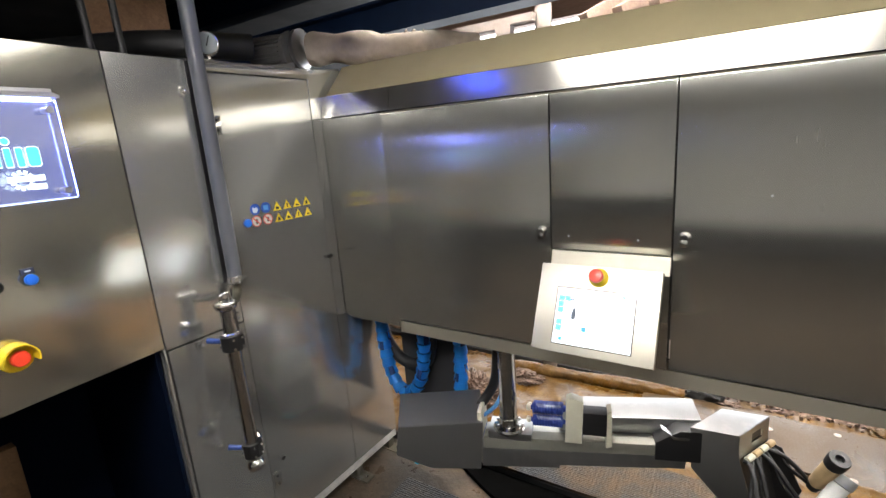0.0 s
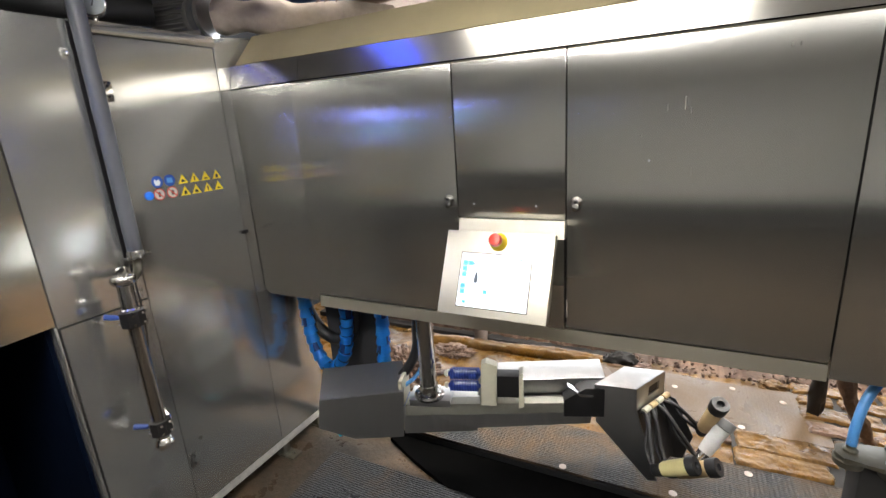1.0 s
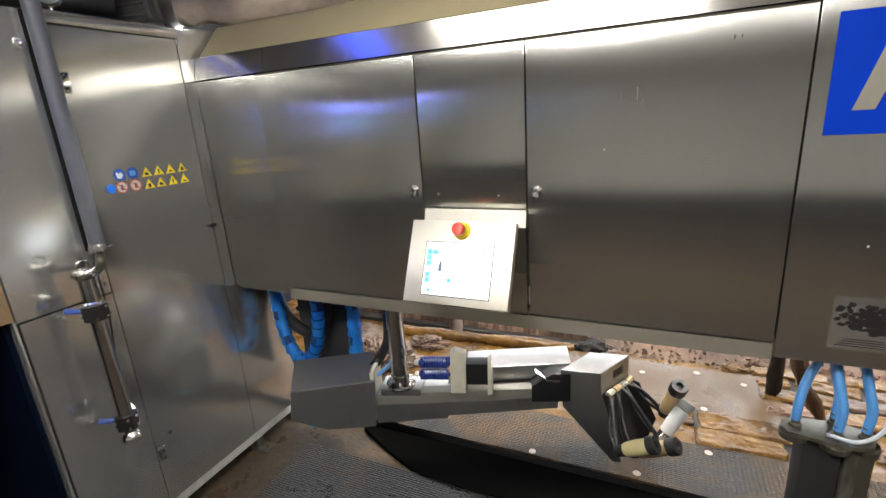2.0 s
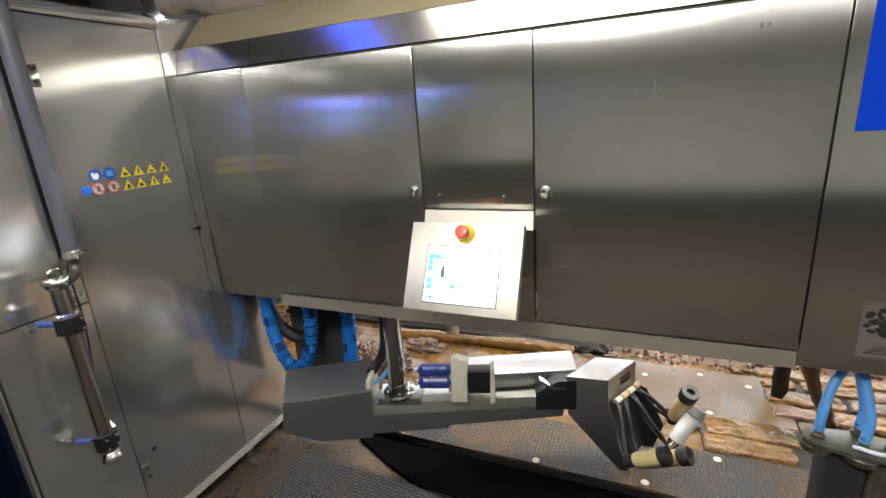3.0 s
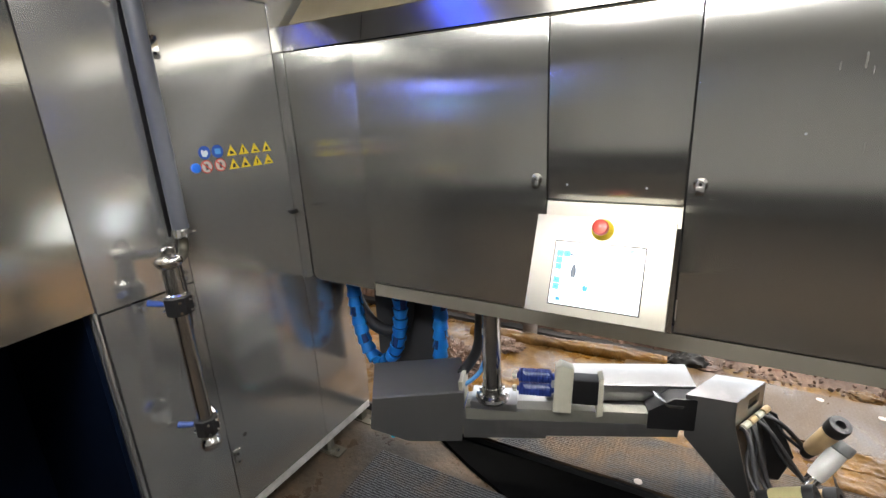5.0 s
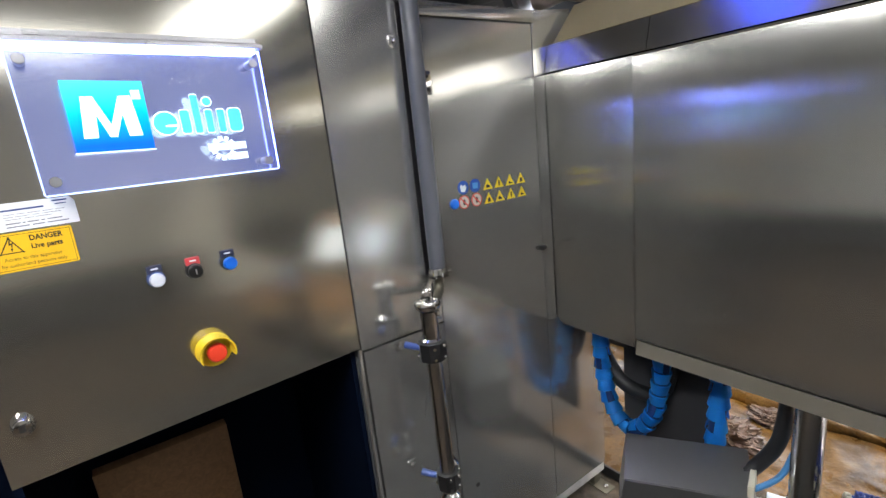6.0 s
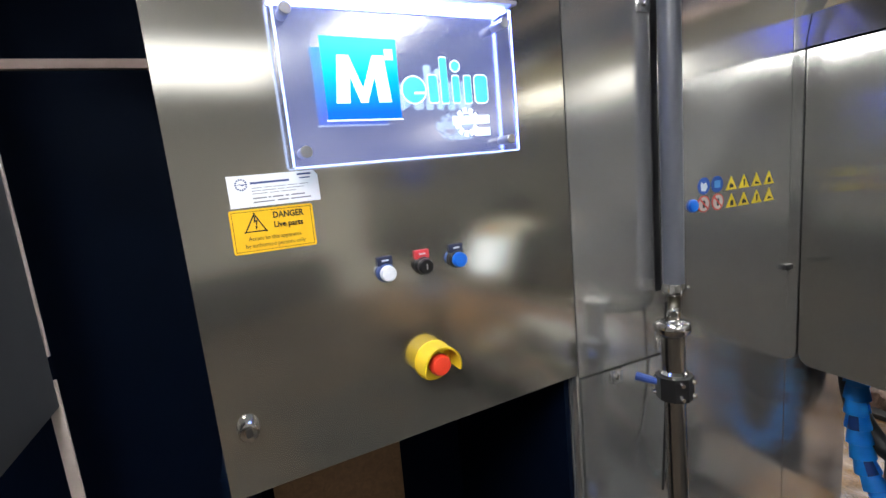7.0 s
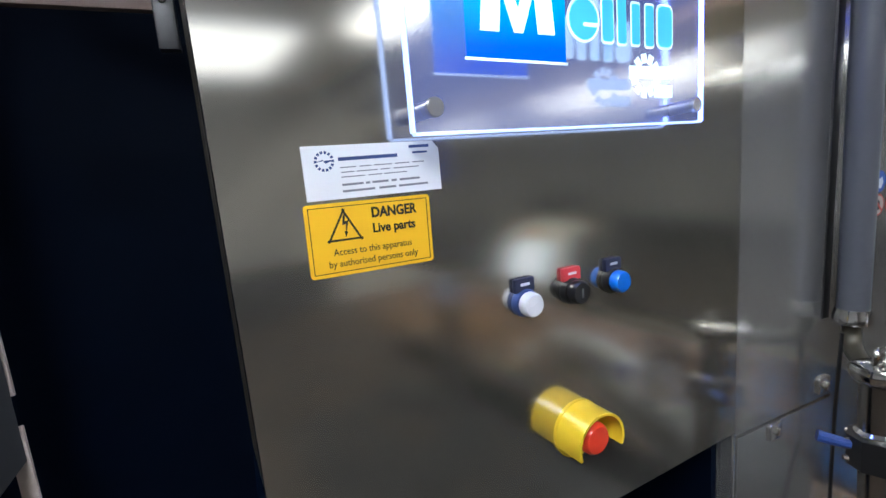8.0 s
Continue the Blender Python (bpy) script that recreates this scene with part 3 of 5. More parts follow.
for k in range(4):
    prism(smudge, [(0.015 + 0.006 * k, 0.010 + 0.006 * k), (0.15, 0.010 + 0.006 * k), (0.15, 0.0125 + 0.006 * k), (0.015 + 0.006 * k, 0.0125 + 0.006 * k)], 0.0006, 0.0009)
part("picture", smudge, INK, lab)

# ---------------------------------------------------------------- touch panel
hmi = thing("touch_panel", axes((-0.335, 1.17, 0.9235), (1, 0, 0), (0, 0.110, 0.225)), "tilted stainless touch panel box with a lit screen", "control panel")
W, HH = 0.165, 0.2525
casing = bmesh.new()
prism(casing, [(-W, 0), (W, 0), (W, HH), (-W, HH)], -0.026, 0.0, 0.002)
part("casing", casing, STEEL_HMI, hmi)
part("mounting_block", box(bmesh.new(), -0.08, 0.08, 0.09, HH - 0.05, -0.150, -0.026, 0.003), SEAM, hmi, "dark mounting block")
sx0, sx1, sy0, sy1 = -0.105, 0.106, 0.0265, 0.184
part("bezel", prism(bmesh.new(), [(sx0 - 0.003, sy0 - 0.003), (sx1 + 0.003, sy0 - 0.003), (sx1 + 0.003, sy1 + 0.003), (sx0 - 0.003, sy1 + 0.003)], 0, 0.0012), INK, hmi)
scr = part("screen", prism(bmesh.new(), [(sx0, sy0), (sx1, sy0), (sx1, sy1), (sx0, sy1)], 0.0012, 0.0024), SCREEN, hmi, "lit white touch screen")


def icon(name, x0, x1, y0, y1, material):
    part(name, prism(bmesh.new(), [(x0, y0), (x1, y0), (x1, y1), (x0, y1)], 0.0025, 0.0029), material, scr)


for col, row in ((0, 0), (1, 0), (0, 1), (0, 2), (0, 4), (0, 5)):
    x, y = sx0 + 0.0045 + 0.0180 * col, sy1 - 0.0375 - 0.0170 * row
    icon("menu_button", x, x + 0.0172, y, y + 0.0162, ICON_PALE)
    icon("button_mark", x + 0.005, x + 0.012, y + 0.006, y + 0.010, ICON_BLUE)
icon("menu_button", sx0 + 0.016, sx0 + 0.028, sy0 + 0.008, sy0 + 0.018, ICON_BLUE)
icon("menu_button", sx0 + 0.078, sx0 + 0.091, sy0 + 0.040, sy0 + 0.053, ICON_BLUE)
part("cup_picture", prism(bmesh.new(), [(sx0 + 0.046, sy0 + 0.070), (sx0 + 0.057, sy0 + 0.070), (sx0 + 0.059, sy0 + 0.085), (sx0 + 0.054, sy0 + 0.105), (sx0 + 0.050, sy0 + 0.105), (sx0 + 0.045, sy0 + 0.085)], 0.0025, 0.0029), ICON_DARK, scr)
icon("status_bar", sx0 + 0.048, sx0 + 0.130, sy1 - 0.0385, sy1 - 0.0375, ICON_DARK)
icon("menu_mark", sx0 + 0.040, sx0 + 0.052, sy1 - 0.034, sy1 - 0.029, ICON_DARK)
for k, (dx, dy) in enumerate(((0.044, 0.030), (0.060, 0.030), (0.052, 0.042), (0.052, 0.016))):
    icon("quarter_mark", sx0 + dx - 0.004, sx0 + dx + 0.004, sy0 + dy - 0.0006, sy0 + dy + 0.0006, ICON_DARK)
    icon("quarter_mark", sx0 + dx - 0.004, sx0 + dx + 0.004, sy0 + dy + 0.006, sy0 + dy + 0.0072, ICON_DARK)
for k in range(5):
    icon("side_mark", sx1 - 0.014, sx1 - 0.007, sy1 - 0.030 - 0.026 * k, sy1 - 0.026 - 0.026 * k, ICON_DARK)
icon("side_mark", sx1 - 0.034, sx1 - 0.024, sy1 - 0.014, sy1 - 0.006, ICON_PALE)


def mushroom(parent, x, y, z):
    """Emergency stop: yellow ring, stem and red mushroom head."""
    ob = part("emergency_stop", lathe(bmesh.new(), [(0.026, 0), (0.027, 0.004), (0.024, 0.010), (0.017, 0.014), (0.016, 0.026)], pose(x, y, z)), YELLOW, parent, "yellow base ring of the stop button")
    part("red_head", lathe(bmesh.new(), [(0.013, 0.022), (0.018, 0.024), (0.0195, 0.029), (0.019, 0.038), (0.016, 0.043), (0.006, 0.0445)], pose(x, y, z)), RED, ob, "red mushroom head")
    return ob


mushroom(hmi, 0.003, 0.222, 0.0)

# ---------------------------------------------------------------- left bank of cabinets
LX = -1.45
SLANT = 0.072
DOOR_M = axes((-1.400, 0, 0), (-SLANT, 1, 0), (0, 0, 1))
cabinet = thing("electrical_cabinet", DOOR_M, "brushed stainless electrical cabinet with a closed door", "cabinet")
D0, D1, DB, DT = -0.061, 0.6185, 0.976, 1.820
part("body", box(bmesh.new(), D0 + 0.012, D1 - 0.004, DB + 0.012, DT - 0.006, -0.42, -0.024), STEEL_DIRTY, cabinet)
door = sheet_panel("door", D0, D1, DB, DT, cabinet, STEEL_DOOR, "plain brushed steel door", 0.022, 0.0, 0.0028, 2.0, (0.22, 1.47, 0.34))
for y in (1.083, 1.746):
    esc = part("lock", lathe(bmesh.new(), [(0.016, 0), (0.017, 0.003), (0.015, 0.010), (0.012, 0.016), (0.010, 0.017)], pose(-0.022, y, 0) @ Matrix.Diagonal((1.0, 1.25, 1, 1))), CHROME, door, "oval chrome lock")
    part("keyhole", prism(bmesh.new(), round_rect(-0.0265, -0.0175, y - 0.007, y + 0.007, 0.003, 3), 0.0172, 0.0182), INK, esc)

# buttons
for x, cap, plate, lbl in ((0.219, WHITE_CAP, LABEL_BLACK, "white push button with a black name plate"), (0.286, BLACK, LABEL_RED, "black key switch with a red name plate"), (0.352, BLUE_CAP, LABEL_BLACK, "blue push button with a black name plate")):
    b = part("push_button", lathe(bmesh.new(), [(0.0155, 0), (0.016, 0.004), (0.0145, 0.009), (0.0125, 0.010)], pose(x, 1.276, 0)), BLACK if cap is not WHITE_CAP else INK_BLUE, door, lbl)
    part("button_cap", lathe(bmesh.new(), [(0.0125, 0.009), (0.0135, 0.011), (0.0130, 0.019), (0.0115, 0.021), (0.004, 0.0212)], pose(x, 1.276, 0)), cap, b)
    part("name_plate", box(bmesh.new(), x - 0.013, x + 0.013, 1.288, 1.303, 0, 0.006, 0.0015), plate, b)
    part("name_bar", box(bmesh.new(), x - 0.006, x + 0.006, 1.295, 1.298, 0.006, 0.0064), WHITE_FOIL, b)
    if cap is BLACK:
        part("key_slot", box(bmesh.new(), x - 0.0012, x + 0.0012, 1.271, 1.281, 0.0212, 0.0218), ALU, b)


# emergency stop with its horseshoe guard
def guard(x, y):
    bm = bmesh.new()
    outer, inner = [], []
    for k in range(25):
        a = radians(-22 + 224 * k / 24)
        outer.append((x + 0.035 * math.cos(a), y + 0.035 * math.sin(a)))
        inner.append((x + 0.0318 * math.cos(a), y + 0.0318 * math.sin(a)))
    prism(bm, outer + inner[::-1], 0.0, 0.042, 0.001)
    return bm


stop = part("emergency_stop", lathe(bmesh.new(), [(0.036, 0), (0.036, 0.004), (0.018, 0.006), (0.015, 0.030)], pose(0.288, 1.104, 0)), YELLOW, door)
part("guard", guard(0.288, 1.104), YELLOW, stop, "yellow horseshoe guard")
part("red_head", lathe(bmesh.new(), [(0.012, 0.018), (0.0175, 0.020), (0.0195, 0.025), (0.019, 0.032), (0.016, 0.036), (0.006, 0.0375)], pose(0.288, 1.104, 0)), RED, stop, "red mushroom head")

# company card, plain bars in place of its words
card = thing("company_card", DOOR_M @ axes((0.005, 1.4065, 0.0006), (1, 0.005, 0), (0, 1, 0)), "white company card with a small blue emblem", "sticker")
part("paper", prism(bmesh.new(), [(0, 0), (0.126, -0.001), (0.126, 0.037), (0.120, 0.044), (0, 0.045)], 0, 0.0007), WHITE_FOIL, card)
em = bmesh.new()
for k in range(14):
    a = 2 * math.pi * k / 14
    prism(em, [(0.018 + r * math.cos(a + d), 0.032 + r * math.sin(a + d)) for r, d in ((0.0062, -0.14), (0.0085, -0.14), (0.0085, 0.14), (0.0062, 0.14))], 0.0007, 0.001)
prism(em, [(0.009, 0.031), (0.017, 0.0335), (0.018, 0.031), (0.027, 0.033), (0.019, 0.030), (0.018, 0.0325)], 0.0007, 0.001)
part("emblem", em, INK_BLUE, card)
rows = bmesh.new()
for x0, x1, y, h in ((0.030, 0.084, 0.0315, 0.0030), (0.096, 0.116, 0.0385, 0.0026), (0.099, 0.114, 0.0335, 0.0018)):
    prism(rows, [(x0, y), (x1, y), (x1, y + h), (x0, y + h)], 0.0007, 0.001)
part("name_bar", rows, INK_BLUE, card)
rows = bmesh.new()
for y, parts_ in ((0.0255, ((0.031, 0.045), (0.048, 0.059), (0.061, 0.078), (0.081, 0.095), (0.098, 0.110))), (0.0215, ((0.031, 0.043), (0.045, 0.064), (0.067, 0.076), (0.079, 0.104))), (0.0175, ((0.031, 0.052), (0.055, 0.068), (0.070, 0.092)))):
    for x0, x1 in parts_:
        prism(rows, [(x0, y), (x1, y), (x1, y + 0.0009), (x0, y + 0.0009)], 0.0007, 0.001)
for y, parts_ in ((0.0105, ((0.031, 0.050), (0.052, 0.056), (0.058, 0.073), (0.076, 0.081), (0.084, 0.104))), (0.0050, ((0.031, 0.060), (0.064, 0.080), (0.083, 0.112)))):
    for x0, x1 in parts_:
        prism(rows, [(x0, y), (x1, y), (x1, y + 0.0019), (x0, y + 0.0019)], 0.0007, 0.001)
part("text_bar", rows, INK_GREY, card)

# warning sign
dang = thing("danger_sticker", DOOR_M @ axes((0.000, 1.341, 0.0006), (1, -0.012, 0), (0, 1, 0)), "yellow danger sticker with black words and lightning triangle", "sticker")
part("foil", prism(bmesh.new(), round_rect(0, 0.116, 0, 0.063, 0.003, 3), 0, 0.0007), YELLOW_FOIL, dang)
fr = bmesh.new()
for x0, x1, y0, y1 in ((0.003, 0.113, 0.003, 0.0037), (0.003, 0.113, 0.0593, 0.060), (0.003, 0.0037, 0.003, 0.060), (0.1123, 0.113, 0.003, 0.060)):
    prism(fr, [(x0, y0), (x1, y0), (x1, y1), (x0, y1)], 0.0007, 0.001)
part("border", fr, INK, dang)
tri = bmesh.new()
A, B, C = (0.0175, 0.0300), (0.0485, 0.0300), (0.033, 0.0575)
for p, q in ((A, B), (B, C), (C, A)):
    dx, dy = q[0] - p[0], q[1] - p[1]
    n_ = math.hypot(dx, dy)
    ox, oy = -dy / n_ * 0.0018, dx / n_ * 0.0018
    ex, ey = dx / n_ * 0.0006, dy / n_ * 0.0006
    prism(tri, [(p[0] - ex, p[1] - ey), (q[0] + ex, q[1] + ey), (q[0] + ox, q[1] + oy), (p[0] + ox, p[1] + oy)], 0.0007, 0.0010)
prism(tri, [(0.0325, 0.0525), (0.0345, 0.0525), (0.0335, 0.0465), (0.0370, 0.0475), (0.0345, 0.0375), (0.0360, 0.0382), (0.0335, 0.0330), (0.0325, 0.0385), (0.0338, 0.0380), (0.0345, 0.0445), (0.0312, 0.0435)], 0.0007, 0.0010)
part("lightning_triangle", tri, INK, dang)
lettering("word", "DANGER", 0.0125, 0.058, 0.0475, 0.001, INK, dang, "LEFT", 0.86, 0.0004)
lettering("word", "Live parts", 0.0115, 0.058, 0.0340, 0.001, INK, dang, "LEFT", 0.92, 0.0003)
lettering("word", "Access to this apparatus", 0.0085, 0.058, 0.0180, 0.001, INK, dang, "CENTER", 0.88)
lettering("word", "by authorised persons only", 0.0085, 0.058, 0.0080, 0.001, INK, dang, "CENTER", 0.90)

# lit acrylic sign
sign = thing("lit_sign", DOOR_M, "clear acrylic sign lit blue, with cyan shapes", "lit sign")
SX0, SX1, SY0, SY1, SZ = 0.096, 0.482, 1.456, 1.687, 0.026
pane = part("pane", prism(bmesh.new(), [(SX0, SY0), (SX1, SY0), (SX1, SY1), (SX0, SY1)], SZ - 0.004, SZ + 0.004, 0.0012), ACRYLIC, sign, "clear acrylic pane")
pane.visible_shadow = False
for x0, x1, y0, y1 in ((SX0 - 0.0022, SX0 - 0.0004, SY0, SY1), (SX1 + 0.0004, SX1 + 0.0022, SY0, SY1), (SX0, SX1, SY0 - 0.0024, SY0 - 0.0004)):
    part("lit_edge", box(bmesh.new(), x0, x1, y0, y1, SZ - 0.004, SZ + 0.004, 0.0005), EDGE_GLOW if x0 > SX1 else DIM_EDGE, sign, "glowing pane edge")
for x, y in ((0.113, 1.476), (0.464, 1.474), (0.111, 1.666), (0.466, 1.664)):
    part("standoff", lathe(bmesh.new(), [(0.0075, 0), (0.0075, SZ + 0.006), (0.0085, SZ + 0.006), (0.0085, SZ + 0.010), (0.0075, SZ + 0.011)], pose(x, y, 0)), ALU, sign, "aluminium stand-off")
part("light_bar", prism(bmesh.new(), [(0, 0), (0.044, 0.000), (0.044, 0.006), (0.012, 0.016), (0.012, 0.024), (0, 0.024)], SX0 + 0.001, SX1 + 0.006, 0.0, Matrix(((0, 0, 1, 0), (0, 1, 0, SY1 + 0.0035), (1, 0, 0, 0), (0, 0, 0, 1)))), ALU, sign, "aluminium light bar over the pane", 0)
part("led_strip", box(bmesh.new(), SX0, SX1, SY1 - 0.001, SY1 + 0.0012, 0.004, 0.018), SIGN_LED, sign, "blue-white light strip")
MZ = SZ + 0.0042
part("square", prism(bmesh.new(), [(0.151, 1.5185), (0.265, 1.5165), (0.267, 1.632), (0.152, 1.634)], MZ, MZ + 0.001), SIGN_SQUARE, sign, "lit blue square")
part("square_rim", prism(bmesh.new(), [(0.149, 1.5163), (0.267, 1.5143), (0.2672, 1.5165), (0.1492, 1.5185)], MZ, MZ + 0.0012), SIGN_WHITE, sign)
part("zigzag", prism(bmesh.new(), [(0.166, 1.541), (0.186, 1.541), (0.190, 1.579), (0.203, 1.541), (0.213, 1.541), (0.228, 1.579), (0.231, 1.541), (0.251, 1.541), (0.245, 1.608), (0.227, 1.608), (0.2085, 1.561), (0.191, 1.608), (0.174, 1.608)], MZ + 0.001, MZ + 0.0022), SIGN_WHITE, sign, "lit white zigzag")
part("small_square", prism(bmesh.new(), [(0.247, 1.602), (0.260, 1.602), (0.260, 1.617), (0.247, 1.617)], MZ + 0.001, MZ + 0.0022), SIGN_WHITE, sign)


def bar_shape(name, pts):
    part(name, prism(bmesh.new(), pts, MZ, MZ + 0.001), SIGN_CYAN, sign, "lit cyan shape")
    cx, cy = sum(p[0] for p in pts) / len(pts), sum(p[1] for p in pts) / len(pts)
    grown = []
    for x, y in pts:
        d = math.hypot(x - cx, y - cy)
        grown.append((x + (x - cx) / d * 0.0022, y + (y - cy) / d * 0.0022))
    part("rim", prism(bmesh.new(), grown, MZ - 0.0002, MZ + 0.0006), SIGN_WHITE, sign)


bar_shape("round_shape", disc_pts(0.2905, 1.5585, 0.0195))
part("round_gap", prism(bmesh.new(), round_rect(0.2895, 0.311, 1.5520, 1.5555, 0.0015, 3), MZ + 0.001, MZ + 0.0016), SIGN_WHITE, sign)
bar_shape("bar_shape", round_rect(0.316, 0.332, 1.539, 1.580, 0.004))
bar_shape("bar_shape", round_rect(0.3385, 0.351, 1.538, 1.607, 0.003))
bar_shape("bar_shape", round_rect(0.3595, 0.372, 1.538, 1.579, 0.003))
bar_shape("dot_shape", disc_pts(0.3665, 1.5945, 0.0075, 18))
bar_shape("bar_shape", round_rect(0.381, 0.394, 1.537, 1.579, 0.003))
bar_shape("bar_shape", round_rect(0.401, 0.425, 1.537, 1.580, 0.007))
gear = bmesh.new()
for k in range(11):
    a = 2 * math.pi * k / 11
    prism(gear, [(0.381 + r * math.cos(a + d), 1.506 + r * math.sin(a + d)) for r, d in ((0.0140, -0.26), (0.0235, -0.16), (0.0235, 0.16), (0.0140, 0.26))], MZ, MZ + 0.001)
part("gear_shape", gear, SIGN_WHITE, sign, "lit white toothed ring")
gb = bmesh.new()
box(gb, 0.354, 0.424, 1.503, 1.516, MZ + 0.001, MZ + 0.0018, 0.0)
box(gb, 0.394, 0.424, 1.483, 1.496, MZ + 0.001, MZ + 0.0018, 0.0)
part("name_bar", gb, SIGN_WHITE, sign, "lit white bars")

# panels between the cabinet and the robot
bank = thing("service_cabinet", axes((LX, 0, 0), (0, 1, 0), (0, 0, 1)), "brushed stainless service cabinet with bolted panels", "cabinet")
part("body", box(bmesh.new(), 0.616, 1.62, 0.10, 1.785, -0.42, -0.028), SEAM, bank, "dark carcass behind the panels")
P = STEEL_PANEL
for y0, y1, z0, z1 in ((0.6170, 0.6232, 0.966, 1.818), (0.8855, 0.8905, 0.10, 1.785), (1.3175, 1.3225, 0.10, 1.785)):
    part("joint", box(bmesh.new(), y0, y1, z0, z1, -0.026, 0.0015 if y0 < 0.7 else -0.006, 0.0), SEAM, bank, "black open joint")
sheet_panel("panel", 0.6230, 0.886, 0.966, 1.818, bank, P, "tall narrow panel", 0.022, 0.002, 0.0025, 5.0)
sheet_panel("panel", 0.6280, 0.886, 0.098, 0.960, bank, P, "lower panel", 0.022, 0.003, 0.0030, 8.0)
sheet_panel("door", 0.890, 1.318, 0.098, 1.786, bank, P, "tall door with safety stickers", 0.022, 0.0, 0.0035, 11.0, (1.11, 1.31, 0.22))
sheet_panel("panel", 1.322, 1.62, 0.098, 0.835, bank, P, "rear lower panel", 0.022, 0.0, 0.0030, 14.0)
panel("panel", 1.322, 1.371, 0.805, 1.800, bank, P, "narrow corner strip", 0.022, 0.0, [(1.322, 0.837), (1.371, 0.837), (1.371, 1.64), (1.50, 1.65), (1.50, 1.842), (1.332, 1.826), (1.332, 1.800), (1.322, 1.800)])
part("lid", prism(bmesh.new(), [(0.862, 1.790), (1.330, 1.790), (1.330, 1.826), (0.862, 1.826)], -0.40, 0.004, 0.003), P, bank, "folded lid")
part("skirt", prism(bmesh.new(), [(0.622, 0.055), (1.62, 0.055), (1.62, 0.096), (0.622, 0.096)], -0.40, -0.004, 0.004), plain("scuffed_white_rail", (0.52, 0.50, 0.46), 0.6, 0.0, 0.35, 30, 0.2), bank, "scuffed pale bottom rail")
part("side_edge", box(bmesh.new(), 0.613, 0.6215, 0.098, 0.972, -0.42, 0.004, 0.002), P, bank, "folded edge beside the open bay")
for y in (1.345, 0.70, 1.58):
    f = part("foot", box(bmesh.new(), y - 0.03, y + 0.03, -0.002, 0.010, -0.05, 0.055, 0.003), STEEL_DIRTY, bank, "bolted foot plate")
    part("foot_stem", box(bmesh.new(), y - 0.02, y + 0.02, 0.008, 0.06, -0.05, -0.01, 0.002), STEEL_DIRTY, f)
    part("bolt", lathe(bmesh.new(), [(0.009, 0.010), (0.009, 0.017), (0.006, 0.018)], pose(0, 0, 0) @ Matrix(((1, 0, 0, y), (0, 0, 1, 0), (0, -1, 0, 0.03), (0, 0, 0, 1))), 6), CHROME, f)
# Black strip painted in for the pipe's dark reflection on the panel.
part("reflection_strip", box(bmesh.new(), 0.843, 0.862, 1.115, 1.815, 0.0005, 0.0045, 0.001), BLACK, bank, "black strip standing in for the upright pipe's reflection")
latch = part("latch", box(bmesh.new(), 1.296, 1.326, 1.086, 1.100, 0, 0.012, 0.003), BLACK, bank, "small black latch")
part("latch_plate", box(bmesh.new(), 1.322, 1.342, 1.070, 1.090, 0, 0.004, 0.001), CHROME, latch)
part("hole", prism(bmesh.new(), disc_pts(0.952, 0.368, 0.0075, 18), 0.0, 0.0006), INK, bank, "drilled hole")
for y, z in ((0.910, 0.303), (0.915, 1.625)):
    c = part("clip", box(bmesh.new(), y - 0.014, y + 0.014, z - 0.03, z + 0.03, 0, 0.005, 0.0015), CHROME, bank, "riveted clip")
    for d in (-0.016, 0.016):
        part("rivet", lathe(bmesh.new(), [(0.0045, 0.005), (0.004, 0.0075), (0.0015, 0.0085)], pose(y, z + d, 0), 12), INK, c)
for y, z in ((0.722, 0.945), (0.858, 0.990), (0.828, 1.724), (0.722, 0.573)):
    c = part("bracket", prism(bmesh.new(), round_rect(y - 0.016, y + 0.016, z - 0.016, z + 0.016, 0.005, 3), 0.003, 0.007, 0.001), P, bank, "small bolted bracket")
    part("bolt", lathe(bmesh.new(), [(0.007, 0.007), (0.007, 0.012), (0.005, 0.013)], pose(y, z, 0), 6), CHROME, c)


# safety stickers in two rows
def sticker(name, label, y, z, pts, material, pic=None, pic_mat=None, ring=None):
    t = thing(name, axes((LX + 0.0005, y, z), (0, 1, 0), (0, 0, 1)), label, "sticker", "safety stickers on the cabinet door")
    part("foil", prism(bmesh.new(), pts, 0, 0.0007), material, t)
    bm = bmesh.new()
    for p in pic or ():
        prism(bm, p, 0.0007, 0.0011)
    if pic:
        part("pictogram", bm, pic_mat, t)
    return t


TRI = [(-0.0185, -0.015), (0.0185, -0.015), (0.0, 0.0175)]
PICS = (
    [[(-0.007, -0.010), (0.008, -0.010), (0.006, -0.004), (-0.003, 0.001), (-0.007, -0.003)]],
    [[(-0.002, -0.010), (0.002, -0.010), (0.003, 0.006), (-0.003, 0.006)]],
    [[(-0.007, -0.010), (0.009, -0.010), (0.009, -0.008), (-0.004, -0.003)]],
    [[(-0.006, -0.011), (0.006, -0.011), (0.004, 0.002), (-0.004, 0.002)]],
)
sticker("round_sticker", "blue round sticker with a white glove shape", 1.005, 1.337, disc_pts(0, 0, 0.0195), BLUE_SIGN, [[(-0.009, -0.011), (0.004, -0.013), (0.011, -0.002), (0.006, 0.008), (-0.002, 0.004), (-0.008, 0.010), (-0.012, 0.004)]], WHITE_FOIL)
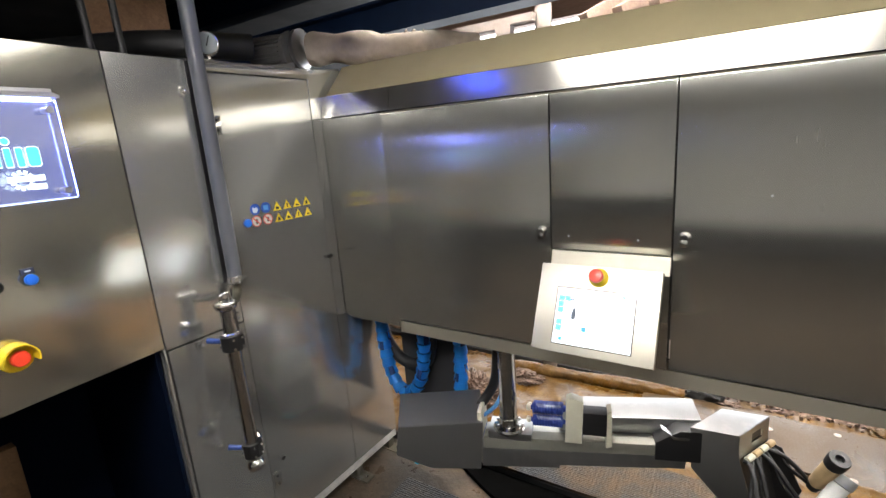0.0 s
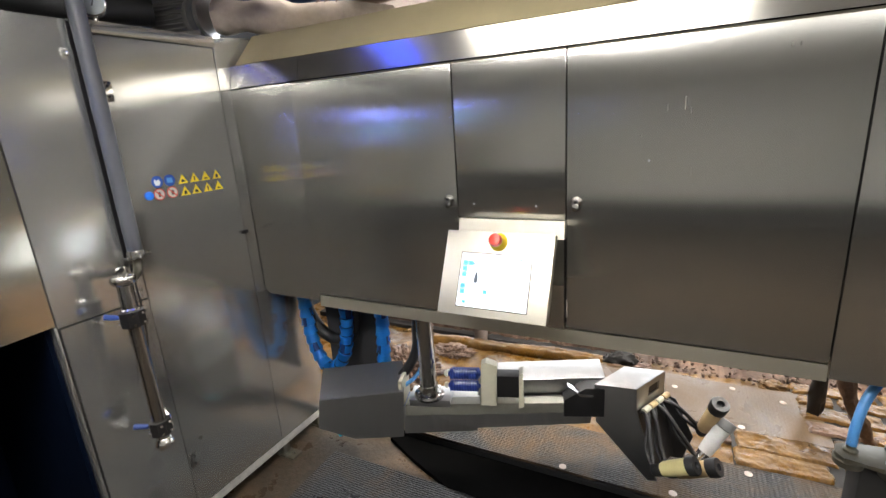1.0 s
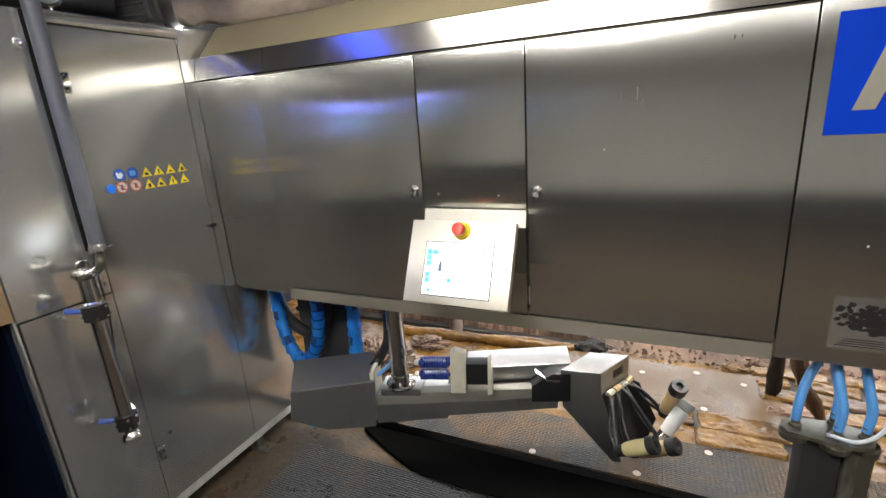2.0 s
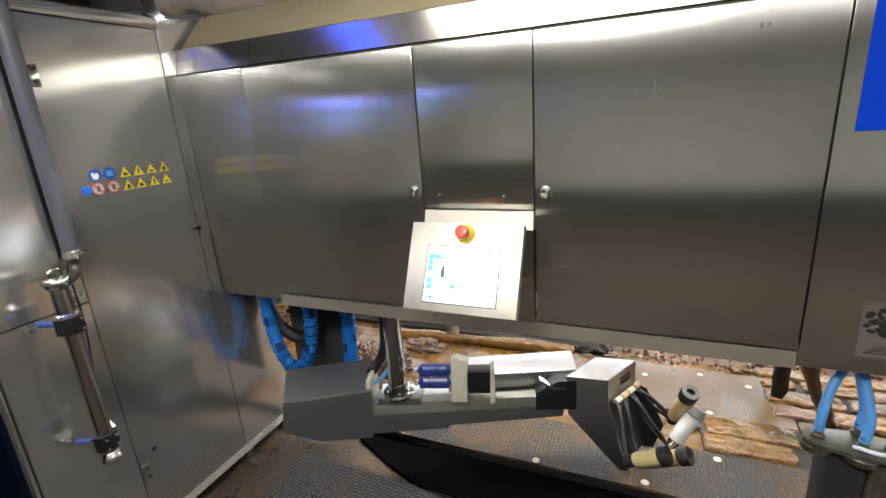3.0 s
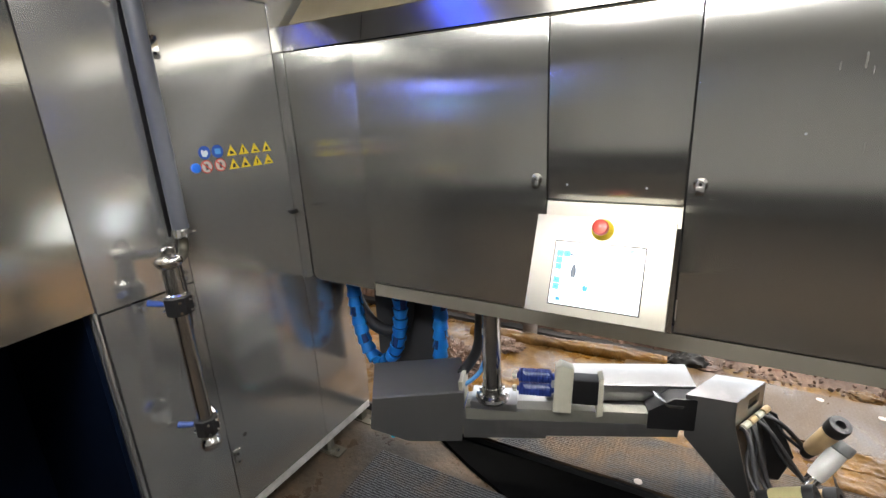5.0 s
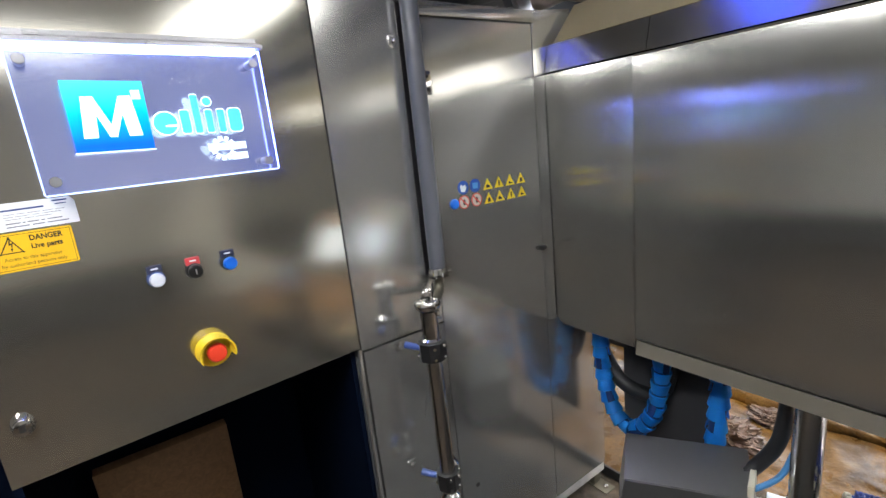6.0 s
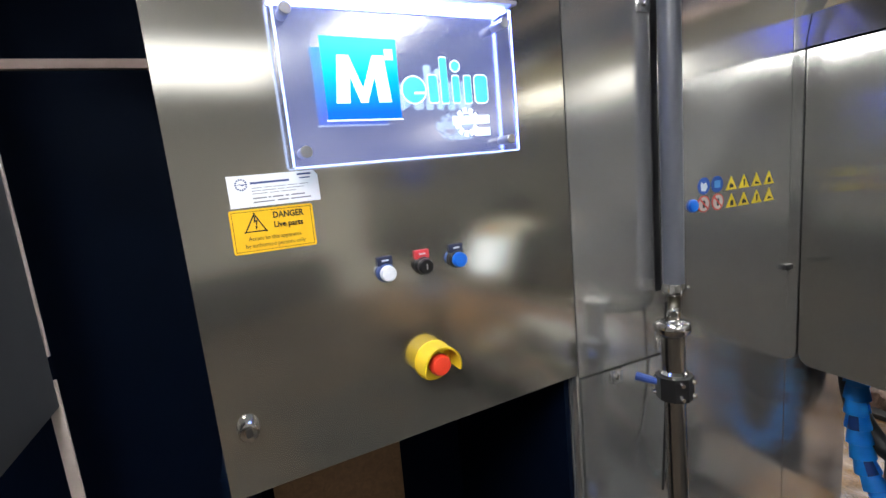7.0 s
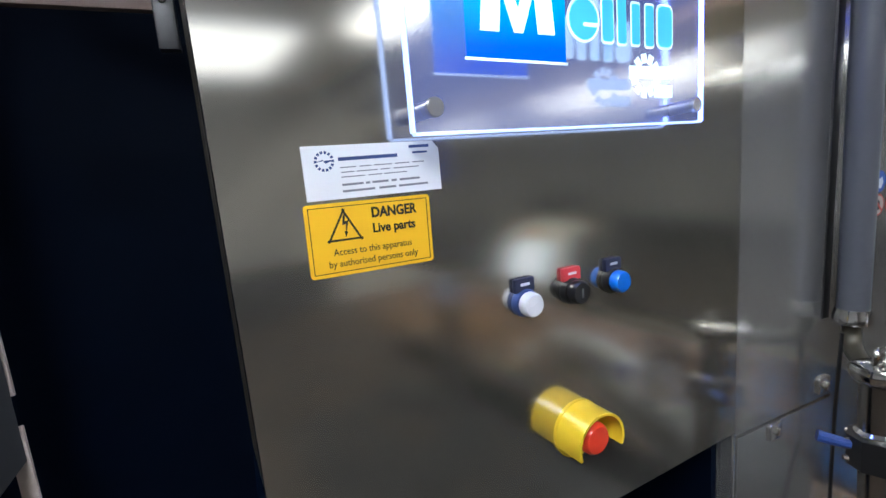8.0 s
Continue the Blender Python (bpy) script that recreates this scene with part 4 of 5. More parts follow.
sticker("round_sticker", "blue round sticker with a pale page shape", 1.049, 1.337, disc_pts(0, 0, 0.0195), BLUE_SIGN, [[(-0.010, -0.008), (0.010, -0.009), (0.010, 0.008), (-0.010, 0.009)]], TUBE_BLUE)
for k, y in enumerate((1.098, 1.143, 1.189, 1.236)):
    sticker("warning_sticker", "small yellow warning triangle with a black sign", y, 1.334, TRI, YELLOW_SIGN, PICS[k], INK)
for k, y in enumerate((1.099, 1.143, 1.190, 1.237)):
    sticker("warning_sticker", "small yellow warning triangle with a black sign", y, 1.292, TRI, YELLOW_SIGN, PICS[(k + 3) % 4], INK)
for y in (1.004, 1.051):
    t = sticker("prohibition_sticker", "round white prohibition sticker with a red ring", y, 1.295, disc_pts(0, 0, 0.0195), INK_RED)
    part("white_field", prism(bmesh.new(), disc_pts(0, 0, 0.0165), 0.0007, 0.0010), CREAM_PAINT, t)
    part("slash", prism(bmesh.new(), [(-0.013, 0.010), (-0.010, 0.013), (0.013, -0.010), (0.010, -0.013)], 0.0010, 0.0013), INK_RED, t)
    part("pictogram", prism(bmesh.new(), [(-0.004, -0.009), (0.003, -0.009), (0.005, 0.004), (0.0, 0.010), (-0.005, 0.003)], 0.0010, 0.0012), INK, t)
solid("blue_plug", lathe(bmesh.new(), [(0.014, 0), (0.015, 0.003), (0.013, 0.007), (0.010, 0.008), (0.003, 0.0085)], axes((LX, 0.968, 1.295), (0, 1, 0), (0, 0, 1))), BLUE_CAP, "round blue plastic plug in the cabinet door", "plug")

# open bay under the electrical cabinet
bay = thing("machine_bay", pose(-1.83, 0.28, 0), "dark open bay under the electrical cabinet", "recess")
# Bay sheets near black: the recess's shade is put into their colour.
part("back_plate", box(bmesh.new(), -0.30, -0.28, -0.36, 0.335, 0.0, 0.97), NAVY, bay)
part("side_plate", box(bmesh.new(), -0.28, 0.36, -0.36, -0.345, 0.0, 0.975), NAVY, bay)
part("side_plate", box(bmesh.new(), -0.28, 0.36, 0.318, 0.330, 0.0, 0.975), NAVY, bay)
solid("wooden_board", box(bmesh.new(), -0.02, 0.02, -0.28, 0.06, 0.0, 0.70, 0.004, pose(-1.93, 0.26, 0.0, 0, 4, 0)), wood("bay_board", (0.11, 0.058, 0.024), (0.20, 0.11, 0.048)), "orange-brown wooden board leaning in the dark bay", "board")

# ---------------------------------------------------------------- hanging milk line in front of the cabinets
line = thing("milk_line", pose(-1.33, 0.795, 0), "grey upright pipe ending in a steel valve tube", "pipe")
up = bmesh.new()
rod(up, (-0.082, 0.067, 1.122), (-0.094, 0.075, 2.42), 0.0222, 0.0232, 28)
part("upper_pipe", up, GREY_PIPE, line, "dull grey plastic pipe")
col = bmesh.new()
lathe(col, [(0.022, 1.112), (0.027, 1.115), (0.027, 1.128), (0.0235, 1.140)], pose(-0.082, 0.067, 0), 24)
part("pipe_collar", col, CHROME, line, "steel collar with a clamp screw")
part("clamp_screw", rod(bmesh.new(), (-0.082, 0.091, 1.122), (-0.080, 0.107, 1.122), 0.006, None, 8), CHROME, line)
elb = bmesh.new()
tube(elb, [(-0.082, 0.067, 1.118), (-0.081, 0.066, 1.090), (-0.068, 0.050, 1.070), (-0.035, 0.012, 1.064), (-0.006, -0.022, 1.064)], 0.013, 14)
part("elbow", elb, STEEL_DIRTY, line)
A0, A1 = Vector((-0.004, -0.028, 1.088)), Vector((0.018, -0.038, 0.545))
def on_line(z):
    return A0 + (A1 - A0) * ((A0.z - z) / (A0.z - A1.z))
def seg_lathe(z_top, z_bot, prof, material, name, label=""):
    m, n = along(on_line(z_top), on_line(z_bot))
    return part(name, lathe(bmesh.new(), [(r, h * n) for r, h in prof], m, 28), material, line, label)
seg_lathe(1.094, 1.062, ((0.022, 0), (0.031, 0.12), (0.034, 0.3), (0.034, 0.62), (0.030, 0.8), (0.022, 1)), CHROME, "top_clamp", "round steel clamp")
ear = bmesh.new()
tube(ear, [on_line(1.094) + Vector((0.002, -0.014, 0)), on_line(1.094) + Vector((0.002, -0.011, 0.020)), on_line(1.094) + Vector((0.002, 0.011, 0.020)), on_line(1.094) + Vector((0.002, 0.014, 0))], 0.004, 8)
part("clamp_ear", ear, CHROME, line)
seg_lathe(1.066, 0.985, ((0.022, 0), (0.022, 1)), TUBE_STEEL, "short_tube", "polished steel tube")
seg_lathe(0.992, 0.976, ((0.022, 0), (0.027, 0.3), (0.027, 0.8), (0.024, 1)), CHROME, "tube_ring")


def valve_block(z, s=1.0):
    m, n = along(on_line(z + 0.024), on_line(z - 0.024))
    pts = [(0.036 * s * math.cos(radians(a)), 0.036 * s * math.sin(radians(a))) for a in (22, 68, 112, 158, 202, 248, 292, 338)]
    ob = part("valve_block", prism(bmesh.new(), pts, 0, n, 0.003, m), BLACK, line, "black eight-sided clamp block")
    for a in (-18, 38, 90, 198, 252, 305):
        for h in (0.2, 0.8):
            p = m @ Vector((0.0345 * s * math.cos(radians(a)), 0.0345 * s * math.sin(radians(a)), n * h))
            o = m @ Vector((0.040 * s * math.cos(radians(a)), 0.040 * s * math.sin(radians(a)), n * h))
            part("screw", rod(bmesh.new(), p, o, 0.005, 0.004, 10), CHROME, ob)
    return ob


def lever(z):
    bm = bmesh.new()
    p = on_line(z)
    tube(bm, [p + Vector((-0.02, -0.025, 0.002)), p + Vector((-0.034, -0.036, 0.004)), p + Vector((-0.052, -0.050, 0.008))], lambda t: 0.0075 + 0.0015 * t, 10)
    part("lever", bm, plain("dark_blue_grip", (0.03, 0.07, 0.28), 0.4), line, "short blue lever")


valve_block(0.958)
lever(0.965)
seg_lathe(0.936, 0.604, ((0.0205, 0), (0.0205, 1)), TUBE_STEEL, "long_tube", "polished steel tube")
valve_block(0.586, 0.9)
lever(0.596)
seg_lathe(0.566, 0.516, ((0.020, 0), (0.019, 0.35), (0.027, 0.55), (0.030, 0.8), (0.027, 1)), CHROME, "end_cup", "flared steel end")
part("side_clamp", tube(bmesh.new(), [on_line(0.585) + Vector((0, 0.024, 0.0)), on_line(0.605) + Vector((-0.008, 0.032, 0)), on_line(0.625) + Vector((-0.02, 0.028, 0))], 0.009, 8), CHROME, line)
wire = bmesh.new()
tube(wire, [(-0.085, 0.045, 1.10), (-0.09, 0.048, 0.9), (-0.07, 0.01, 0.66)], 0.003, 8)
part("thin_cable", wire, RUBBER, line)

# ---------------------------------------------------------------- robot arm
ARM = axes((-0.83, 1.42, 0.0), (0.86, 0.27, 0), (0, 0, 1))
arm = thing("robot_arm", ARM, "stainless robot milking arm hung under the robot", "robot arm")
# local x along the arm, y up, z towards the pit
beam = bmesh.new()
prism(beam, [(0.0, 0.232), (0.305, 0.262), (0.300, 0.276), (0.74, 0.318), (0.75, 0.405), (0.0, 0.358)], -0.005, 0.0, 0.0015)
part("front_cover", beam, STEEL_ARM, arm, "dull steel side cover")
part("main_beam", prism(bmesh.new(), [(0.0, 0.250), (0.74, 0.330), (0.74, 0.402), (0.0, 0.357)], -0.115, -0.006, 0.003), STEEL_ARM, arm)
part("rail", prism(bmesh.new(), [(0.012, 0.318), (0.64, 0.362), (0.64, 0.406), (0.012, 0.371)], -0.045, 0.004, 0.002), ALU_DULL, arm, "dull beige guide rail")
part("upper_cover", prism(bmesh.new(), [(0.30, 0.385), (0.80, 0.420), (0.80, 0.482), (0.38, 0.456)], -0.205, -0.060, 0.004), STEEL_ARM, arm, "bright upper cover")
part("knuckle", prism(bmesh.new(), [(0.64, 0.345), (0.80, 0.350), (0.80, 0.470), (0.72, 0.470), (0.64, 0.415)], -0.10, 0.003, 0.003), BLACK, arm, "dark joint block")
part("knuckle_plate", prism(bmesh.new(), [(0.655, 0.480), (0.70, 0.435), (0.745, 0.435), (0.75, 0.445), (0.70, 0.447)], -0.02, 0.006, 0.001), CHROME, arm)
# brush head: two blue brushes on an ivory bracket
part("brush_bracket", prism(bmesh.new(), [(0.325, 0.405), (0.385, 0.405), (0.392, 0.575), (0.350, 0.590), (0.332, 0.580)], 0.000, 0.040, 0.004), NYLON, arm, "ivory nylon bracket")
part("brush_motor", prism(bmesh.new(), [(0.388, 0.440), (0.475, 0.440), (0.475, 0.530), (0.388, 0.530)], -0.02, 0.035, 0.006), BLACK, arm, "black brush motor")
part("brush_plate", prism(bmesh.new(), [(0.470, 0.395), (0.490, 0.402), (0.488, 0.545), (0.474, 0.540)], -0.02, 0.036, 0.002), NYLON, arm)


def brush(y, z):
    prof = [(0.008, 0), (0.009, 0.010)]
    for k in range(22):
        h = 0.012 + 0.108 * k / 21
        prof += [(0.0205 + 0.0022 * (k % 2), h)]
    prof += [(0.009, 0.122), (0.008, 0.130)]
    m = Matrix.Translation((0.330, y, z)) @ Matrix(((0, 0, -1, 0), (0.05, 1, 0, 0), (1, 0, 0, 0), (0, 0, 0, 1)))
    b = part("brush", lathe(bmesh.new(), prof, m, 28), BRISTLE_BLUE, arm, "dark blue round brush")
    part("brush_tip", lathe(bmesh.new(), [(0.006, 0.126), (0.012, 0.130), (0.012, 0.140), (0.006, 0.144)], m, 14), NYLON, b)
    band = bmesh.new()
    for k in range(18):
        t_ = 0.016 + 0.005 * k
        a = 0.55 + 0.25 * (k % 2)
        p = m @ Vector((0.0215 * math.cos(a), 0.0215 * math.sin(a), t_))
        q = m @ Vector((0.0225 * math.cos(a + 0.45), 0.0225 * math.sin(a + 0.45), t_ + 0.004))
        rod(band, p, q, 0.0012, None, 5)
    part("bristle_row", band, WHITE_CAP, b, "row of pale bristles")


brush(0.528, 0.018)
brush(0.482, 0.026)
brush(0.505, -0.030)
# upright that carries the arm
post = part("post", lathe(bmesh.new(), [(0.034, 0.44), (0.034, 0.86)], Matrix(((1, 0, 0, 0.11), (0, 0, 1, 0), (0, -1, 0, -0.03), (0, 0, 0, 1))), 32), TUBE_STEEL, arm, "round steel upright")
part("post_flange", lathe(bmesh.new(), [(0.050, 0.395), (0.060, 0.398), (0.062, 0.408), (0.058, 0.416), (0.040, 0.420), (0.037, 0.450)], Matrix(((1, 0, 0, 0.11), (0, 0, 1, 0), (0, -1, 0, -0.03), (0, 0, 0, 1))), 32), TUBE_STEEL, arm, "bolted steel flange")
for k in range(6):
    a = radians(60 * k + 20)
    part("flange_bolt", lathe(bmesh.new(), [(0.007, 0.414), (0.007, 0.424), (0.005, 0.425)], Matrix(((1, 0, 0, 0.11 + 0.048 * math.cos(a)), (0, 0, 1, 0), (0, -1, 0, -0.03 + 0.048 * math.sin(a)), (0, 0, 0, 1))), 6), CHROME, arm)
part("post_bracket", box(bmesh.new(), 0.03, 0.20, 0.366, 0.398, -0.10, 0.005, 0.004), STEEL_ARM, arm)
# drive housing at the near end, turned a little more towards the pit
BOXM = Matrix.Translation((-1.10, 1.24, 0)) @ axes((0, 0, 0), (0.275, 0.180, 0), (0, 0, 1))
hb = bmesh.new()
front_pts = [(-0.002, 0.436), (0.335, 0.432), (0.318, 0.218), (0.118, 0.236), (-0.020, 0.306)]
lo = [hb.verts.new((x, y, 0.0)) for x, y in front_pts]
hi = [hb.verts.new((x + (0.005 if k < 2 else 0), y + (0.062 if k < 2 else 0.01), -0.145)) for k, (x, y) in enumerate(front_pts)]
hb.faces.new(lo)
hb.faces.new(hi[::-1])
for k in range(5):
    j = (k + 1) % 5
    hb.faces.new((lo[k], hi[k], hi[j], lo[j]))
bmesh.ops.bevel(hb, geom=list(hb.edges), offset=0.0025, segments=2, affect="EDGES")
bmesh.ops.transform(hb, matrix=ARM.inverted() @ BOXM, verts=hb.verts)
part("drive_housing", hb, STEEL_ARM, arm, "folded steel drive housing")
part("end_plate", box(bmesh.new(), -0.012, 0.004, 0.245, 0.47, -0.12, -0.002, 0.003), NYLON, arm)
part("blue_seal", box(bmesh.new(), -0.006, 0.006, 0.245, 0.360, -0.11, -0.003, 0.002), BLUE_SIGN, arm)
part("indicator", lathe(bmesh.new(), [(0.010, 0), (0.011, 0.006), (0.007, 0.012)], ARM.inverted() @ BOXM @ pose(0.06, 0.262, -0.02, 90, 0, 0), 14), glowing("cyan_lamp", (0.05, 0.45, 0.60), 0.4), arm, "small lit cyan lamp")
hose = bmesh.new()
Ai = ARM.inverted()
tube(hose, [Ai @ Vector(p) for p in ((-0.79, 1.52, 0.80), (-0.80, 1.53, 0.66), (-0.82, 1.54, 0.55), (-0.86, 1.52, 0.47), (-0.89, 1.47, 0.44))], 0.020, 14)
part("black_hose", hose, RUBBER, arm, "thick black hose")
thin = bmesh.new()
tube(thin, [Ai @ Vector(p) for p in ((-0.765, 1.535, 0.60), (-0.80, 1.52, 0.47), (-0.86, 1.47, 0.41))], 0.008, 10)
part("blue_line", thin, TUBE_BLUE, arm)
# head with the cup tubes: a skewed folded cover
FL, FR, BR = Vector((-0.114, 1.649, 0)), Vector((0.031, 1.666, 0)), Vector((0.118, 1.837, 0))
hx, hz = (FR - FL).normalized(), -(BR - FR).normalized()
HM = Ai @ Matrix(((hx.x, 0, hz.x, FL.x), (hx.y, 0, hz.y, FL.y), (0, 1, 0, 0), (0, 0, 0, 1)))
HL, HD = (FR - FL).length, (BR - FR).length
side = [(0, 0.485), (HL, 0.485), (HL + 0.004, 0.392), (HL + 0.085, 0.105), (HL + 0.055, 0.100), (0.008, 0.325)]
hd = bmesh.new()
prism(hd, side, -0.006, 0.0, 0.0015, HM)
prism(hd, side, -HD, -HD + 0.006, 0.0015, HM)
prism(hd, [(0, 0.479), (HL, 0.479), (HL, 0.486), (0, 0.486)], -HD, 0.0008, 0.001, HM)
part("head_cover", hd, STEEL_ARM, arm, "folded steel head cover")
part("head_core", prism(bmesh.new(), [(0.005, 0.34), (0.005, 0.478), (HL - 0.006, 0.478), (HL - 0.004, 0.40), (HL + 0.058, 0.125), (0.09, 0.29)], -HD + 0.008, -0.008, 0.0, HM), BLACK, arm, "dark inner block")
part("inner_liner", prism(bmesh.new(), [(HL - 0.010, 0.400), (HL + 0.050, 0.375), (HL + 0.120, 0.215), (HL + 0.090, 0.112), (HL + 0.050, 0.110), (HL - 0.02, 0.22)], -HD + 0.008, -HD + 0.012, 0.0, HM), BLACK, arm, "black liner behind the tubes")
ep = bmesh.new()
for z0, z1, y0, y1 in ((-HD, 0.0, 0.462, 0.482), (-HD, 0.0, 0.392, 0.426), (-HD * 0.42, 0.0, 0.426, 0.462), (-HD, -HD * 0.80, 0.426, 0.462)):
    box(ep, HL - 0.005, HL + 0.002, y0, y1, z0, z1, 0.0, HM)
part("end_face", ep, STEEL_ARM, arm, "steel end face with a slot", 0)
part("slot_insert", box(bmesh.new(), HL - 0.030, HL - 0.012, 0.426, 0.445, -HD * 0.78, -HD * 0.44, 0.004, HM), CHROME, arm, "bright pin in the slot")
NOZ = []
for k in range(4):
    z0, z1 = -0.012 - 0.044 * k, -0.050 - 0.044 * k
    part("nozzle", rod(bmesh.new(), HM @ Vector((HL + 0.022, 0.392, z0)), HM @ Vector((HL + 0.022, 0.392, z1)), 0.0115, None, 14, 0.002), CUP_TAN if k % 2 else NYLON, arm, "tan tube clip")
for k in range(8):
    NOZ.append(ARM @ (HM @ Vector((HL + 0.012, 0.388, -0.014 - 0.0215 * k))))


# ---------------------------------------------------------------- teat cups
CUPS = (
    (Vector((0.262, 1.800, 0.290)), Vector((0.302, 1.716, 0.459)), CUP_TAN, "tan teat cup with a black rubber lip, standing"),
    (Vector((0.262, 1.700, 0.255)), Vector((0.335, 1.760, 0.370)), CUP_WHITE, "white teat cup with a grey rubber lip"),
    (Vector((0.130, 1.520, 0.285)), Vector((0.232, 1.500, 0.350)), CUP_CREAM, "cream teat cup with a black rubber lip, tipped over"),
    (Vector((0.175, 1.590, 0.235)), Vector((0.300, 1.560, 0.318)), CUP_TAN, "tan teat cup with a black rubber lip, tipped over"),
)
ORDER = (3, 2, 0, 1)
for k, (a, b, sleeve, label) in enumerate(CUPS):
    m, n = along(a, b)
    t = thing("teat_cup", m, label, "teat cup", "teat cups of the arm")
    part("sleeve", lathe(bmesh.new(), [(0.019, 0), (0.0245, 0.012), (0.0265, n * 0.35), (0.0265, n * 0.80), (0.024, n * 0.82)], None, 26), sleeve, t)
    part("base", lathe(bmesh.new(), [(0.012, -0.034), (0.019, -0.028), (0.0215, 0.004), (0.020, 0.012)], None, 22), RUBBER if k != 1 else CHROME, t, "cup base with the tube joint")
    rim = RUBBER if k != 1 else plain("grey_rubber", (0.22, 0.22, 0.22), 0.5)
    part("lip", lathe(bmesh.new(), [(0.0270, n * 0.76), (0.0305, n * 0.78), (0.0315, n * 0.96), (0.0290, n), (0.013, n), (0.010, n - 0.012), (0.002, n - 0.014)], None, 26), rim, t, "rubber lip")
    for d in range(2):
        p0 = NOZ[ORDER[k] * 2 + d]
        e = m @ Vector((0.005 * (1 - 2 * d), 0.004, -0.026))
        mid = p0.lerp(e, 0.52) + Vector((0.012 - 0.02 * d, -0.012, 0.018 - 0.014 * d - 0.012 * k))
        inv = m.inverted()
        bm = tube(bmesh.new(), [inv @ p for p in (p0, p0 + Vector((0.016, -0.003, -0.006)), p0.lerp(mid, 0.45) + Vector((0.012, -0.004, 0.006)), mid, e)], 0.0078 if d == 0 else 0.0058, 10)
        part("milk_tube", bm, RUBBER, t, "black rubber tube")

# ---------------------------------------------------------------- blue corrugated cable guides under the robot
def cable_guide(pts, label):
    t = thing("cable_guide", pose(*pts[0]), label, "cable guide", "blue cable guides under the robot")
    run = spline([Vector(p) - Vector(pts[0]) for p in pts], 14)
    dist = [0.0]
    for p, q in zip(run, run[1:]):
        dist.append(dist[-1] + (q - p).length)
    def at(s):
        for k in range(len(run) - 1):
            if dist[k + 1] >= s:
                return run[k].lerp(run[k + 1], (s - dist[k]) / max(1e-6, dist[k + 1] - dist[k]))
        return run[-1]
    part("core", tube(bmesh.new(), run, 0.0225, 12, 0), plain("dark_blue_core", (0.006, 0.03, 0.14), 0.5), t)
    n = int(dist[-1] / 0.042)
    for k in range(n):
        p, q = at(k * 0.042), at(k * 0.042 + 0.040)
        m, ln = along(p, q)
        spin = Matrix.Rotation(1.9 * k, 4, "Z")
        bm = bmesh.new()
        ring = [(0.0240, 0), (0.0252, 0.003), (0.0310, ln - 0.007), (0.0316, ln - 0.002), (0.028, ln)]
        vs = [[bm.verts.new((r * math.cos(radians(a)), r * math.sin(radians(a)), h)) for a in range(0, 309, 22)] for r, h in ring]
        for a, b in zip(vs, vs[1:]):
            for i in range(len(a) - 1):
                bm.faces.new((a[i], a[i + 1], b[i + 1], b[i]))
        bmesh.ops.solidify(bm, geom=bm.faces[:], thickness=0.003)
        bmesh.ops.transform(bm, matrix=m @ spin, verts=bm.verts)
        part("segment", bm, HOSE_BLUE, t)


cable_guide([(-1.375, 1.51, 0.86), (-1.37, 1.505, 0.72), (-1.352, 1.50, 0.56), (-1.30, 1.495, 0.44), (-1.225, 1.49, 0.425), (-1.165, 1.495, 0.50), (-1.14, 1.50, 0.62), (-1.125, 1.50, 0.86)], "blue segmented cable guide hanging in a loop")
cable_guide([(-0.965, 1.53, 0.86), (-0.968, 1.53, 0.70), (-0.975, 1.53, 0.55), (-0.985, 1.53, 0.42)], "blue segmented cable guide hanging straight down")
PLATE_GREY = plain("dark_grey_plate", (0.035, 0.035, 0.038), 0.5)
solid("hanging_back_plate", box(bmesh.new(), -1.34, -1.0, 1.60, 1.612, 0.30, 0.84, 0.002), PLATE_GREY, "dark plate behind the blue cable guides", "plate")


solid("black_hose", tube(bmesh.new(), [(-1.412, 1.545, 0.86), (-1.410, 1.545, 0.76), (-1.392, 1.55, 0.65), (-1.335, 1.555, 0.56), (-1.25, 1.56, 0.53), (-1.16, 1.565, 0.58), (-1.12, 1.57, 0.86)], 0.027, 16), RUBBER, "thick black hose hanging in a loop behind the cable guides", "hose")

# ---------------------------------------------------------------- platform mats, bolts and muck
def rubber_mat(name, x0, x1, y0, y1, label, z=PLAT_Z + 0.008, tilt=0.0, material=MAT):
    pts = []
    random.seed(int((x0 + 5) * 100))
    for k in range(12):
        pts.append((x0 + (x1 - x0) * k / 11, y0 + random.uniform(-0.004, 0.004)))
    for k in range(12):
        pts.append((x1 - (x1 - x0) * k / 11, y1 + random.uniform(-0.012, 0.012)))
    return solid(name, prism(bmesh.new(), pts, 0, 0.012, 0.003, pose(0, 0, z, tilt, 0, 0)), material, label, "rubber mat")


rubber_mat("rubber_mat", -1.05, 1.6, 1.652, 1.945, "black studded rubber mat along the platform edge, filmed with muck")
rubber_mat("rubber_mat", -0.42, 0.775, 2.205, 2.61, "wet rubber mat smeared brown on the muddy platform", PLAT_Z + 0.002, 0.0, MAT_MUDDY)
rubber_mat("rubber_mat", 0.777, 0.875, 1.948, 2.26, "narrow rubber mat beside the open slot in the platform", PLAT_Z + 0.006, 0.0, MAT_MUDDY)


